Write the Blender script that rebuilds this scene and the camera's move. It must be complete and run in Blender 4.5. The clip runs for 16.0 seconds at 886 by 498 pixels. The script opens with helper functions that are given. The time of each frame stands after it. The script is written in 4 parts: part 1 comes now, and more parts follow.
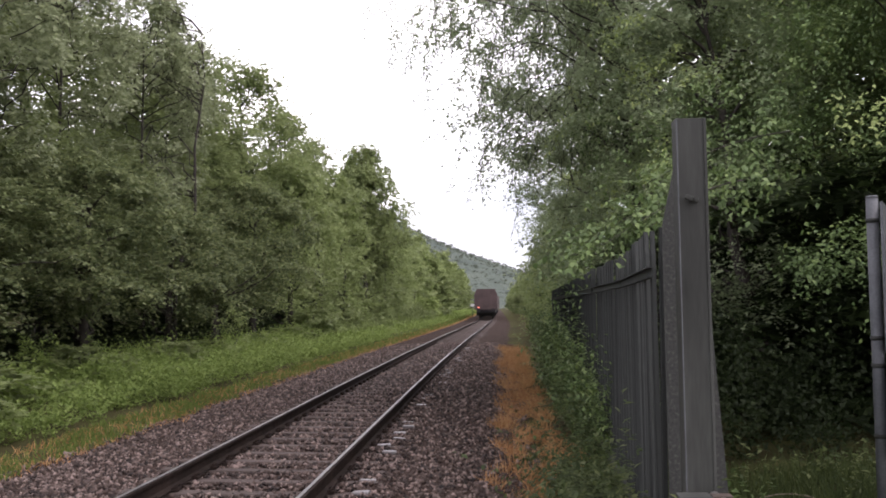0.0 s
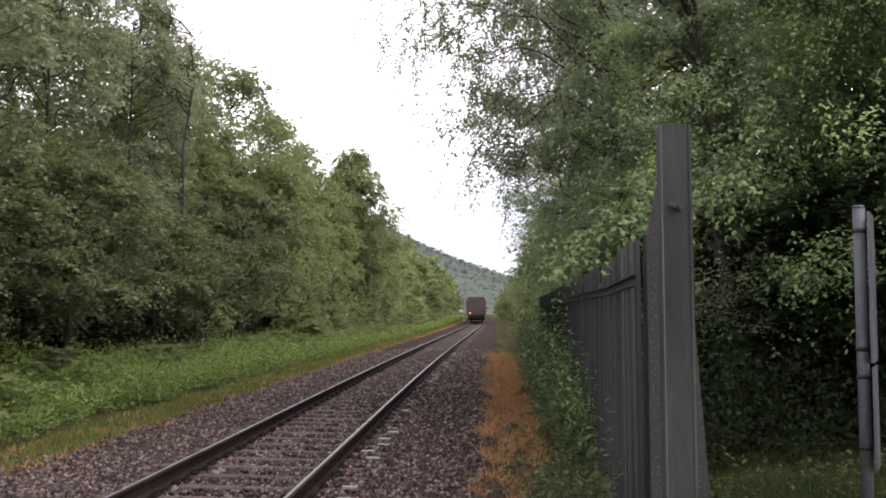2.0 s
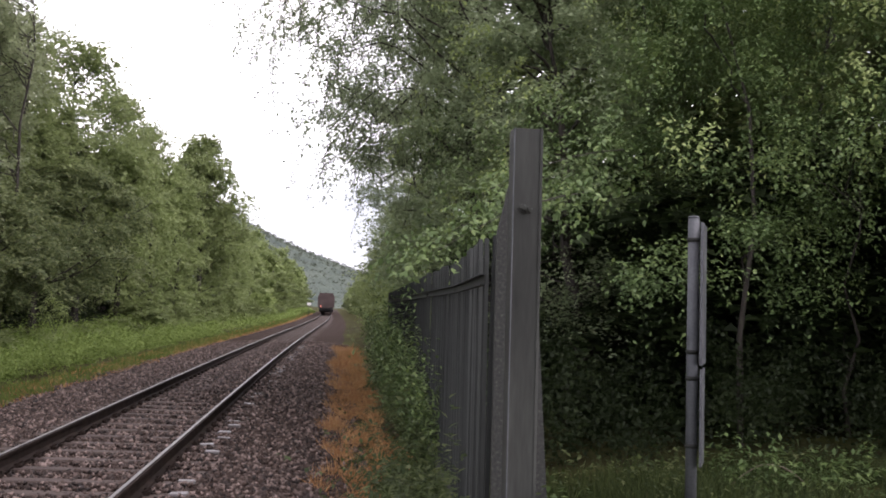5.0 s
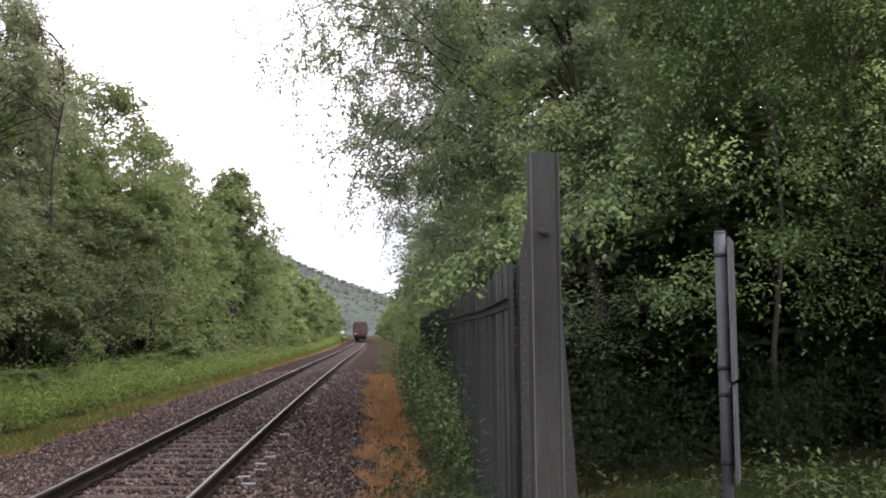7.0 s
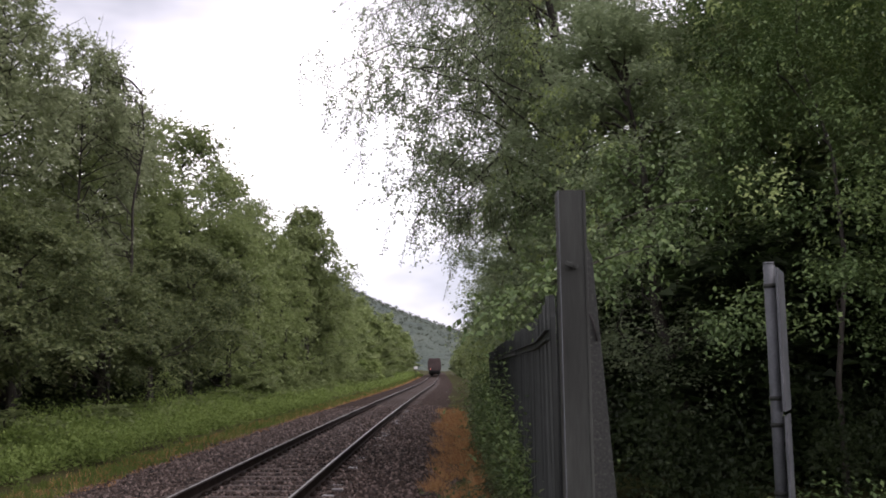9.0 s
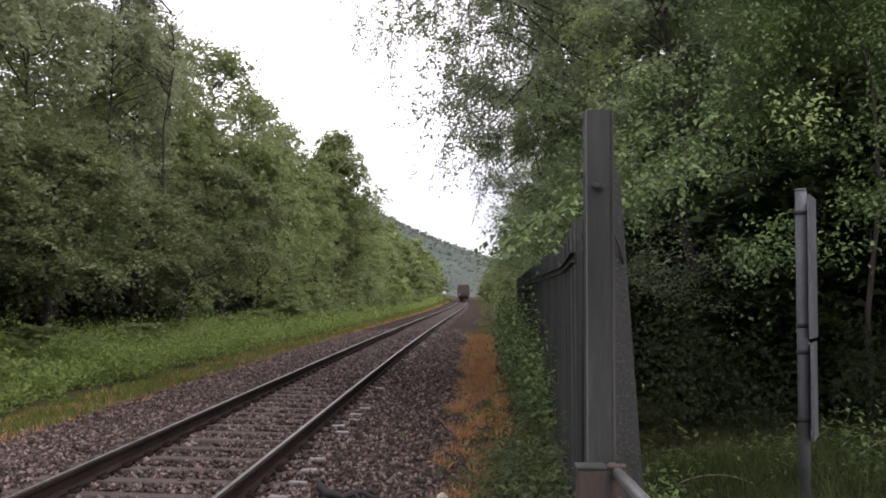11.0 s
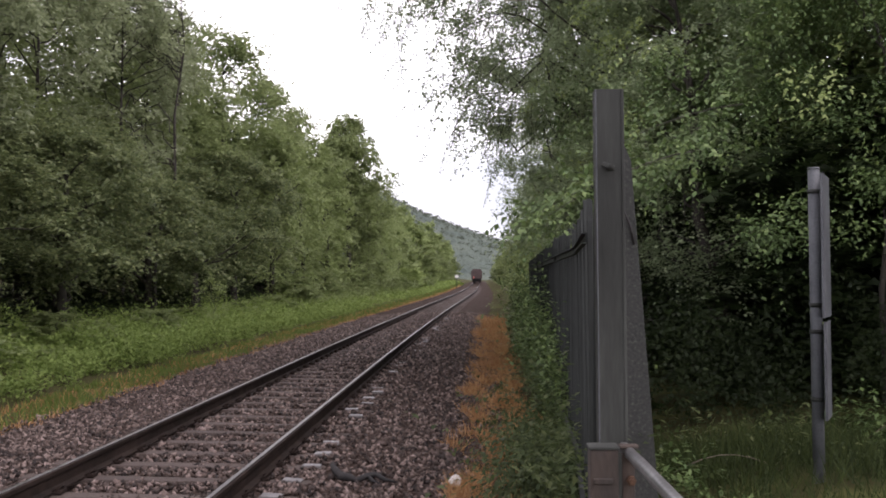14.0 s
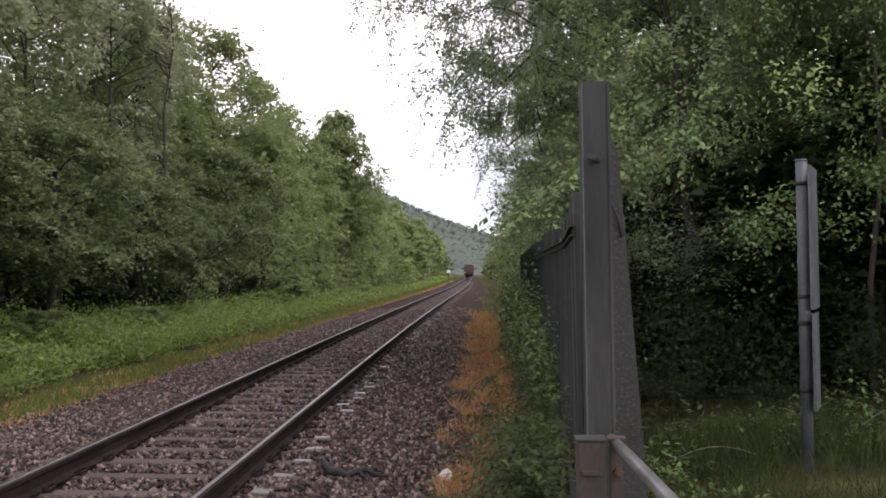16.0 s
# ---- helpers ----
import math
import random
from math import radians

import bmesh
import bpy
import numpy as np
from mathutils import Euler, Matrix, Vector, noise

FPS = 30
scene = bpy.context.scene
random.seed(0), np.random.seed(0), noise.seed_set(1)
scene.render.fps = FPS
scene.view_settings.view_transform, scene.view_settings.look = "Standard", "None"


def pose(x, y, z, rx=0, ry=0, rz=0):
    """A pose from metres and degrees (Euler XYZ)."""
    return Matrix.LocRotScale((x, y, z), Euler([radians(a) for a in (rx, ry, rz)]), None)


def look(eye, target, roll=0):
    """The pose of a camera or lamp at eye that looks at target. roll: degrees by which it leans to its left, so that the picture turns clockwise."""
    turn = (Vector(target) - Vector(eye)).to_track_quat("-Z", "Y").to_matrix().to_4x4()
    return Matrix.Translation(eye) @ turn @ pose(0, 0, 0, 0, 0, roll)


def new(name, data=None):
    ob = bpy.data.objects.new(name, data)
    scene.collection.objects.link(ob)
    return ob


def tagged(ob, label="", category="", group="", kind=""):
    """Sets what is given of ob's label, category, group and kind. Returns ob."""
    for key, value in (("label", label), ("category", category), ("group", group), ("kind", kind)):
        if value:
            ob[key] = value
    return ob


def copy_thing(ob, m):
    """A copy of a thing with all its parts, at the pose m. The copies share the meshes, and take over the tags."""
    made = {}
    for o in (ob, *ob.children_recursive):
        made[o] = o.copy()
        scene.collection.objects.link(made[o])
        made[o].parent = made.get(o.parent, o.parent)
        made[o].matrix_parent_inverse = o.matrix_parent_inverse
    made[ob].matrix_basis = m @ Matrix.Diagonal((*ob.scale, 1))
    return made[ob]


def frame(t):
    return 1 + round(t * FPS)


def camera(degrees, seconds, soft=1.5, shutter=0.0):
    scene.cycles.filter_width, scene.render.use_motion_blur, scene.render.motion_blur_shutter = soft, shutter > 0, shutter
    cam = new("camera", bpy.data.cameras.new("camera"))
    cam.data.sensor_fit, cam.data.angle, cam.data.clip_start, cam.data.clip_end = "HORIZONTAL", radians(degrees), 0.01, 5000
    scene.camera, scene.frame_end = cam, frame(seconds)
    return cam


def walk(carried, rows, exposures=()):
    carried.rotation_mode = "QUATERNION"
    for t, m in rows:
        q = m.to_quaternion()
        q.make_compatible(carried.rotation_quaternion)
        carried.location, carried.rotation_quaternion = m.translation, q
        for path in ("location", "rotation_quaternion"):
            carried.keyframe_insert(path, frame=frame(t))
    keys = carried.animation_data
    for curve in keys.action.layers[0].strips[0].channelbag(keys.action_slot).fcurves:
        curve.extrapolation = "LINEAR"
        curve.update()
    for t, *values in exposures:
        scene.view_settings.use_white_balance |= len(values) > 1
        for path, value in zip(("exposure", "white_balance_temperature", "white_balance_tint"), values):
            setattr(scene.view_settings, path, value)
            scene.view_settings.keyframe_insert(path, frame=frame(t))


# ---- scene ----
cam = camera(49.5, 16.0, soft=1.8)
PATH = [
    (0, (1.697, 0.232, 1.596), (1.587, 2.226, 1.715), -0.8),
    (0.5, (1.707, 0.289, 1.606), (1.591, 2.281, 1.736), -0.2),
    (1, (1.713, 0.292, 1.605), (1.623, 2.285, 1.746), 0.1),
    (1.5, (1.724, 0.302, 1.603), (1.636, 2.295, 1.741), 0.1),
    (2, (1.734, 0.309, 1.601), (1.646, 2.303, 1.731), -0.2),
    (2.5, (1.737, 0.306, 1.6), (1.646, 2.3, 1.723), -0.3),
    (3, (1.738, 0.302, 1.6), (1.666, 2.297, 1.715), -0.2),
    (3.5, (1.742, 0.336, 1.602), (1.725, 2.333, 1.699), 0.5),
    (4, (1.731, 0.31, 1.599), (1.732, 2.308, 1.696), 0.4),
    (4.5, (1.717, 0.319, 1.603), (1.88, 2.308, 1.725), 1.6),
    (4.7, (1.72, 0.315, 1.599), (1.939, 2.299, 1.722), 1.7),
    (6.8, (1.773, 0.301, 1.621), (1.954, 2.287, 1.776), 0.2),
    (7, (1.768, 0.285, 1.612), (1.925, 2.272, 1.784), -0.5),
    (7.5, (1.834, 0.144, 1.579), (1.776, 2.136, 1.747), -0.5),
    (8, (1.931, 0.051, 1.593), (1.902, 2.037, 1.823), -1.1),
    (8.5, (1.92, 0.024, 1.589), (1.868, 2.007, 1.848), -0.6),
    (9, (1.921, 0.033, 1.584), (1.927, 2.018, 1.83), -0.8),
    (9.5, (1.941, 0.02, 1.569), (1.905, 2.011, 1.764), -0.6),
    (10, (1.94, 0.049, 1.558), (1.96, 2.046, 1.661), -0.4),
    (10.2, (1.943, 0.058, 1.558), (1.934, 2.055, 1.654), -0.2),
    (12.3, (1.939, 0.023, 1.554), (1.865, 2.02, 1.641), 0.3),
    (12.5, (1.947, 0.035, 1.557), (1.874, 2.032, 1.64), 0.4),
    (13, (1.962, 0.044, 1.562), (1.892, 2.042, 1.639), 0.0),
    (13.5, (1.958, 0.041, 1.556), (1.889, 2.039, 1.631), -0.2),
    (14, (1.949, 0.052, 1.549), (1.867, 2.049, 1.608), -0.4),
    (14.5, (1.944, 0.048, 1.548), (1.848, 2.044, 1.603), -0.4),
    (15, (1.959, 0.048, 1.546), (1.869, 2.046, 1.6), -0.5),
    (15.5, (1.967, 0.056, 1.549), (1.89, 2.053, 1.603), -0.7),
    (16, (1.97, 0.059, 1.541), (1.905, 2.057, 1.59), -0.8),
]
walk(cam, [(t, look(eye, target, roll)) for t, eye, target, roll in PATH], [(t, e + 0.26, 6230, 26) for t, e in ((0.0, 0.38), (4.5, 0.38), (7.0, 0.48), (8.0, 0.38), (8.5, -0.06), (9.0, -0.15), (10.0, 0.05), (12.5, 0.22), (16.0, 0.2))])

# ---------------------------------------------------------------- light
world = bpy.data.worlds.new("overcast_sky")
scene.world = world
world.use_nodes = True
SUN_EL, SUN_AZ = 54.0, 112.0
def build_world():
    nt = world.node_tree
    nt.nodes.clear()
    out = nt.nodes.new("ShaderNodeOutputWorld")
    bg = nt.nodes.new("ShaderNodeBackground")
    sky = nt.nodes.new("ShaderNodeTexSky")
    sky.sky_type = "NISHITA"
    sky.sun_disc = False
    sky.sun_elevation = radians(SUN_EL)
    sky.sun_rotation = radians(SUN_AZ)
    sky.dust_density = 4.0
    tc = nt.nodes.new("ShaderNodeTexCoord")
    mp = nt.nodes.new("ShaderNodeMapping")
    mp.inputs["Scale"].default_value = (1.0, 1.0, 2.2)
    no = nt.nodes.new("ShaderNodeTexNoise")
    no.inputs["Scale"].default_value = 2.1
    no.inputs["Detail"].default_value = 5.0
    no.inputs["Roughness"].default_value = 0.52
    ramp = nt.nodes.new("ShaderNodeValToRGB")
    ramp.color_ramp.elements[0].position = 0.36
    ramp.color_ramp.elements[0].color = (4.6, 4.9, 5.0, 1)
    ramp.color_ramp.elements[1].position = 0.62
    ramp.color_ramp.elements[1].color = (13.5, 13.2, 12.7, 1)
    mix = nt.nodes.new("ShaderNodeMix")
    mix.data_type = "RGBA"
    mix.inputs[0].default_value = 0.9
    sep = nt.nodes.new("ShaderNodeSeparateXYZ")
    nt.links.new(tc.outputs["Generated"], sep.inputs[0])
    grad = nt.nodes.new("ShaderNodeMapRange")
    grad.inputs["From Min"].default_value, grad.inputs["From Max"].default_value = 0.22, 0.5
    grad.inputs["To Min"].default_value, grad.inputs["To Max"].default_value = 1.1, 0.52
    nt.links.new(sep.outputs["Z"], grad.inputs["Value"])
    mulg = nt.nodes.new("ShaderNodeVectorMath")
    mulg.operation = "SCALE"
    nt.links.new(grad.outputs[0], mulg.inputs["Scale"])
    nt.links.new(tc.outputs["Generated"], mp.inputs["Vector"])
    nt.links.new(mp.outputs[0], no.inputs["Vector"])
    nt.links.new(no.outputs[0], ramp.inputs[0])
    nt.links.new(sky.outputs[0], mix.inputs[6])
    nt.links.new(ramp.outputs[0], mulg.inputs[0])
    nt.links.new(mulg.outputs[0], mix.inputs[7])
    nt.links.new(mix.outputs[2], bg.inputs[0])
    bg.inputs[1].default_value = 0.15
    nt.links.new(bg.outputs[0], out.inputs[0])
build_world()
sun = new("sun", bpy.data.lights.new("sun", "SUN"))
sun.data.energy, sun.data.angle, sun.data.color = 1.5, radians(60), (1.0, 0.96, 0.9)
sun.matrix_world = look((0, 0, 50), Vector((0, 0, 50)) - Vector((math.sin(radians(SUN_AZ)) * math.cos(radians(SUN_EL)), math.cos(radians(SUN_AZ)) * math.cos(radians(SUN_EL)), math.sin(radians(SUN_EL)))))

# ---------------------------------------------------------------- materials
def material(name, colours, scale=6.0, rough=0.8, metal=0.0, bump=0.3, fine=60.0, island=0.0, objrand=0.0, translucent=0.0, spec=0.35, stretch=(1, 1, 1), detail=6.0, bump_dist=0.01):
    """Two-scale noise colour between the given colours, with fine bump; island / objrand vary leaf by leaf or piece by piece."""
    m = bpy.data.materials.new(name)
    m.use_nodes = True
    nt = m.node_tree
    nt.nodes.clear()
    N, L = nt.nodes.new, nt.links.new
    out = N("ShaderNodeOutputMaterial")
    b = N("ShaderNodeBsdfPrincipled")
    b.inputs["Roughness"].default_value = rough
    b.inputs["Metallic"].default_value = metal
    b.inputs["Specular IOR Level"].default_value = spec
    tc = N("ShaderNodeTexCoord")
    mp = N("ShaderNodeMapping")
    mp.inputs["Scale"].default_value = stretch
    L(tc.outputs["Object"], mp.inputs["Vector"])
    n1 = N("ShaderNodeTexNoise")
    n1.inputs["Scale"].default_value, n1.inputs["Detail"].default_value = scale, detail
    L(mp.outputs[0], n1.inputs["Vector"])
    fac = n1.outputs[0]
    if island or objrand:
        if island:
            g = N("ShaderNodeNewGeometry")
            src, amount = g.outputs["Random Per Island"], island
        else:
            g = N("ShaderNodeObjectInfo")
            src, amount = g.outputs["Random"], objrand
        mm = N("ShaderNodeMix")
        mm.inputs[0].default_value = amount
        L(fac, mm.inputs[2])
        L(src, mm.inputs[3])
        fac = mm.outputs[0]
    ramp = N("ShaderNodeValToRGB")
    els = ramp.color_ramp.elements
    lo, hi = (0.08, 0.92) if (island or objrand) else (0.3, 0.7)
    for i, c in enumerate(colours):
        p = lo + (hi - lo) * i / max(1, len(colours) - 1)
        e = els[i] if i < 2 else els.new(p)
        e.position = p
        e.color = (*c, 1)
    L(fac, ramp.inputs[0])
    n2 = N("ShaderNodeTexNoise")
    n2.inputs["Scale"].default_value, n2.inputs["Detail"].default_value = fine, 4.0
    L(mp.outputs[0], n2.inputs["Vector"])
    mul = N("ShaderNodeMix")
    mul.data_type, mul.blend_type = "RGBA", "OVERLAY"
    mul.inputs[0].default_value = 0.35
    L(ramp.outputs[0], mul.inputs[6])
    L(n2.outputs[0], mul.inputs[7])
    L(mul.outputs[2], b.inputs["Base Color"])
    if bump:
        bp = N("ShaderNodeBump")
        bp.inputs["Strength"].default_value, bp.inputs["Distance"].default_value = bump, bump_dist
        L(n2.outputs[0], bp.inputs["Height"])
        L(bp.outputs[0], b.inputs["Normal"])
    if translucent:
        tr = N("ShaderNodeBsdfTranslucent")
        L(mul.outputs[2], tr.inputs[0])
        ms = N("ShaderNodeMixShader")
        ms.inputs[0].default_value = translucent
        L(b.outputs[0], ms.inputs[1])
        L(tr.outputs[0], ms.inputs[2])
        L(ms.outputs[0], out.inputs[0])
    else:
        L(b.outputs[0], out.inputs[0])
    return m


def leafmat(name, colours, island=0.55, tr=0.5, rough=0.55, scale=0.35):
    return material(name, colours, scale=scale, rough=rough, bump=0.0, fine=9.0, island=island, translucent=tr, spec=0.3, detail=3.0)

M_leaf_mid = leafmat("leaf_mid_green", [(0.15, 0.19, 0.08), (0.235, 0.29, 0.12), (0.34, 0.395, 0.17)])
M_leaf_grey = leafmat("leaf_grey_green", [(0.19, 0.225, 0.125), (0.29, 0.335, 0.185), (0.4, 0.445, 0.26)])
M_leaf_bright = leafmat("leaf_fresh_green", [(0.175, 0.22, 0.085), (0.265, 0.33, 0.13), (0.37, 0.435, 0.185)])
M_leaf_willow = leafmat("leaf_willow", [(0.08, 0.105, 0.045), (0.16, 0.2, 0.085), (0.32, 0.36, 0.17)], island=0.6)
# Grass green darkened in the base colour for the shaded ground by the sign.
M_grass_shade = leafmat("grass_green_shade_darkened", [(0.024, 0.038, 0.013), (0.045, 0.066, 0.018), (0.1, 0.13, 0.036)], tr=0.3, rough=0.8)
M_leaf_over = leafmat("leaf_overhanging", [(0.18, 0.235, 0.13), (0.28, 0.345, 0.19), (0.4, 0.465, 0.27)], island=0.4)
M_pad = material("pale_wet_concrete", [(0.11, 0.1, 0.095), (0.24, 0.23, 0.225)], scale=12, fine=60, rough=0.4, objrand=0.5, bump=0.3)
# Darker copy of the bramble green, with the hawthorn's shade in its colour.
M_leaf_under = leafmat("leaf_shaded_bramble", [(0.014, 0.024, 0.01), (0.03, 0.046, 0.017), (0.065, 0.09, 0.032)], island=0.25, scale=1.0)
# Base green pushed near black to stand for deep shade under the trees.
M_leaf_shade = leafmat("leaf_green_shade_darkened", [(0.015, 0.026, 0.01), (0.03, 0.048, 0.016), (0.055, 0.08, 0.025)], island=0.25, scale=0.8)
M_leaf_haw = leafmat("leaf_hawthorn", [(0.045, 0.08, 0.029), (0.115, 0.178, 0.06), (0.31, 0.4, 0.135)], island=0.25, tr=0.3, rough=0.45, scale=1.3)
M_leaf_young = leafmat("leaf_young_yellow", [(0.2, 0.27, 0.09), (0.3, 0.38, 0.13), (0.41, 0.48, 0.19)], tr=0.4)
M_leaf_bramble = leafmat("leaf_bramble", [(0.035, 0.055, 0.02), (0.075, 0.105, 0.038), (0.21, 0.24, 0.1)])
M_weed = leafmat("leaf_weeds", [(0.13, 0.185, 0.05), (0.21, 0.29, 0.078), (0.31, 0.4, 0.115)], tr=0.35, rough=0.85)
M_grass = leafmat("grass_green", [(0.08, 0.115, 0.025), (0.13, 0.18, 0.038), (0.2, 0.26, 0.07)], tr=0.3, rough=0.85)
M_dry = leafmat("grass_dead_orange", [(0.17, 0.08, 0.036), (0.46, 0.24, 0.1), (0.68, 0.47, 0.24)], tr=0.2, rough=0.8)
M_bark = material("bark", [(0.025, 0.021, 0.018), (0.065, 0.056, 0.046)], scale=9, fine=40, bump=0.6, stretch=(1, 1, 0.25))
M_ground = material("soil_and_moss", [(0.035, 0.028, 0.016), (0.06, 0.058, 0.024), (0.1, 0.11, 0.036)], scale=0.8, fine=25, bump=0.6, bump_dist=0.03, rough=1.0, spec=0.05)
M_ballast = material("ballast_bed", [(0.028, 0.019, 0.015), (0.085, 0.06, 0.049)], scale=14, fine=30, bump=1.0, bump_dist=0.04, rough=1.0, spec=0.1)
M_stone = material("ballast_stone", [(0.013, 0.0088, 0.007), (0.052, 0.035, 0.028), (0.096, 0.067, 0.054), (0.27, 0.205, 0.177)], scale=1.2, fine=70, island=0.85, rough=0.65, bump=0.4)
M_rail_side = material("rusty_rail_steel", [(0.014, 0.01, 0.008), (0.036, 0.025, 0.02)], scale=5, fine=60, rough=0.85, spec=0.15, bump=0.3)
M_rail_top = material("worn_rail_head", [(0.24, 0.23, 0.22), (0.36, 0.35, 0.34)], scale=3, fine=30, metal=1.0, rough=0.4, bump=0.05)
M_sleeper = material("dirty_sleeper", [(0.055, 0.042, 0.035), (0.115, 0.088, 0.075)], scale=4, fine=50, rough=0.8, objrand=0.4, bump=0.5)
M_steel = material("weathered_galvanised_steel", [(0.02, 0.021, 0.018), (0.043, 0.046, 0.04), (0.092, 0.097, 0.086)], scale=6, fine=70, rough=0.62, metal=0.25, bump=0.15, stretch=(1, 1, 0.12))
M_plate = material("lichened_steel_plate", [(0.026, 0.027, 0.025), (0.033, 0.035, 0.032), (0.04, 0.042, 0.037), (0.075, 0.077, 0.066)], scale=60, fine=70, rough=0.75, metal=0.1, bump=0.3, detail=3.0)
M_twig = material("pale_dry_twig", [(0.16, 0.13, 0.1), (0.26, 0.22, 0.17)], scale=20, fine=90)
M_steel_dark = material("weathered_fence_steel", [(0.02, 0.023, 0.021), (0.042, 0.047, 0.043)], scale=2.5, fine=45, rough=0.7, metal=0.2, bump=0.15, stretch=(1, 1, 0.2), objrand=0.6)
M_old_post = material("rust_stained_post_steel", [(0.02, 0.018, 0.016), (0.05, 0.042, 0.036), (0.085, 0.062, 0.048)], scale=7, fine=60, rough=0.85, bump=0.3, stretch=(1, 1, 0.3))
M_worn = material("worn_handrail_steel", [(0.16, 0.16, 0.155), (0.3, 0.3, 0.29)], scale=9, fine=60, rough=0.42, metal=0.6, bump=0.1)
M_pole = material("painted_grey_pole", [(0.08, 0.086, 0.092), (0.13, 0.137, 0.144)], scale=4, fine=50, rough=0.55, metal=0.2, bump=0.1)
M_rust = material("rusty_bolt", [(0.06, 0.034, 0.022), (0.13, 0.07, 0.04)], scale=30, fine=120, rough=0.85)
M_wagon = material("wagon_brown_paint", [(0.06, 0.042, 0.04), (0.1, 0.07, 0.066)], scale=1.0, fine=14, rough=0.7)
M_under = material("wagon_underframe_black", [(0.015, 0.015, 0.016), (0.035, 0.033, 0.033)], scale=3, fine=20, rough=0.8)
M_litter = material("white_plastic", [(0.75, 0.74, 0.7), (0.85, 0.84, 0.8)], scale=8, fine=60, rough=0.45)
M_litter_o = material("faded_orange_card", [(0.45, 0.25, 0.12), (0.6, 0.36, 0.2)], scale=12, fine=60, rough=0.7)
M_rubber = material("black_rubber", [(0.012, 0.011, 0.011), (0.03, 0.027, 0.025)], scale=8, fine=60, rough=0.7)
M_canopy = leafmat("far_tree_canopy", [(0.085, 0.103, 0.078), (0.105, 0.125, 0.092), (0.13, 0.15, 0.108)], island=0.4, tr=0.5, rough=0.9, scale=0.02)
# Distance haze is put into this bluish base colour; the canopy tones follow it.
M_hill = material("far_hillside_haze_tinted", [(0.075, 0.1, 0.085), (0.1, 0.125, 0.1), (0.125, 0.15, 0.118)], scale=0.03, fine=0.35, rough=1.0, bump=0.8, bump_dist=3.0)

def lamp_material(name, colour, strength):
    m = bpy.data.materials.new(name)
    m.use_nodes = True
    b = m.node_tree.nodes["Principled BSDF"]
    b.inputs["Base Color"].default_value = (*colour, 1)
    b.inputs["Emission Color"].default_value = (*colour, 1)
    b.inputs["Emission Strength"].default_value = strength
    return m
M_tail = lamp_material("red_tail_lamp_glow", (1.0, 0.25, 0.15), 1.6)

# ---------------------------------------------------------------- mesh helpers
def mesh_ob(name, verts, faces, mat, smooth=False, parent=None):
    me = bpy.data.meshes.new(name)
    me.from_pydata([tuple(v) for v in verts], [], [tuple(f) for f in faces])
    me.materials.append(mat)
    if smooth:
        me.polygons.foreach_set("use_smooth", [True] * len(me.polygons))
    ob = new(name, me)
    if parent is not None:
        ob.parent = parent
    return ob


def part(name, bm, mat, parent=None, label=""):
    me = bpy.data.meshes.new(name)
    bm.to_mesh(me)
    bm.free()
    for m in (mat if isinstance(mat, (list, tuple)) else [mat]):
        me.materials.append(m)
    ob = new(name, me)
    if parent is not None:
        ob.parent = parent
    if label:
        ob["label"] = label
    return ob


def add_box(bm, sx, sy, sz, m=Matrix(), bevel=0.0):
    r = bmesh.ops.create_cube(bm, size=1.0, matrix=Matrix.Diagonal((sx, sy, sz, 1)))
    vs = r["verts"]
    if bevel:
        es = list({e for v in vs for e in v.link_edges})
        res = bmesh.ops.bevel(bm, geom=es, offset=bevel, segments=2, affect="EDGES", profile=0.5)
        vs = list({v for f in res["faces"] for v in f.verts} | {v for v in vs if v.is_valid})
    bmesh.ops.transform(bm, matrix=m, verts=vs)
    return vs


def add_tube(bm, pts, radii, sides=8, cap=True):
    """A tapered tube along points."""
    rings = []
    pts = [Vector(p) for p in pts]
    for i, p in enumerate(pts):
        d = (pts[min(i + 1, len(pts) - 1)] - pts[max(i - 1, 0)]).normalized()
        a = d.cross(Vector((0, 0, 1)) if abs(d.z) < 0.9 else Vector((1, 0, 0))).normalized()
        b = d.cross(a)
        r = radii[i] if isinstance(radii, (list, tuple)) else radii
        rings.append([bm.verts.new(p + (a * math.cos(k * 2 * math.pi / sides) + b * math.sin(k * 2 * math.pi / sides)) * r) for k in range(sides)])
    for r0, r1 in zip(rings, rings[1:]):
        for k in range(sides):
            bm.faces.new((r0[k], r0[(k + 1) % sides], r1[(k + 1) % sides], r1[k])).smooth = True
    if cap:
        bm.faces.new(list(reversed(rings[0])))
        bm.faces.new(rings[-1])


def add_prism(bm, outline, length, m=Matrix()):
    """Extrudes an outline of (a, b) in the x-z plane along y."""
    v0 = [bm.verts.new(m @ Vector((a, 0, b))) for a, b in outline]
    v1 = [bm.verts.new(m @ Vector((a, length, b))) for a, b in outline]
    n = len(outline)
    for i in range(n):
        bm.faces.new((v0[i], v0[(i + 1) % n], v1[(i + 1) % n], v1[i]))
    bm.faces.new(list(reversed(v0)))
    bm.faces.new(v1)


def thing(name, label, category, group="", kind="", m=Matrix()):
    ob = new(name)
    ob.empty_display_size = 0.2
    ob.matrix_basis = m
    return tagged(ob, label, category, group, kind)


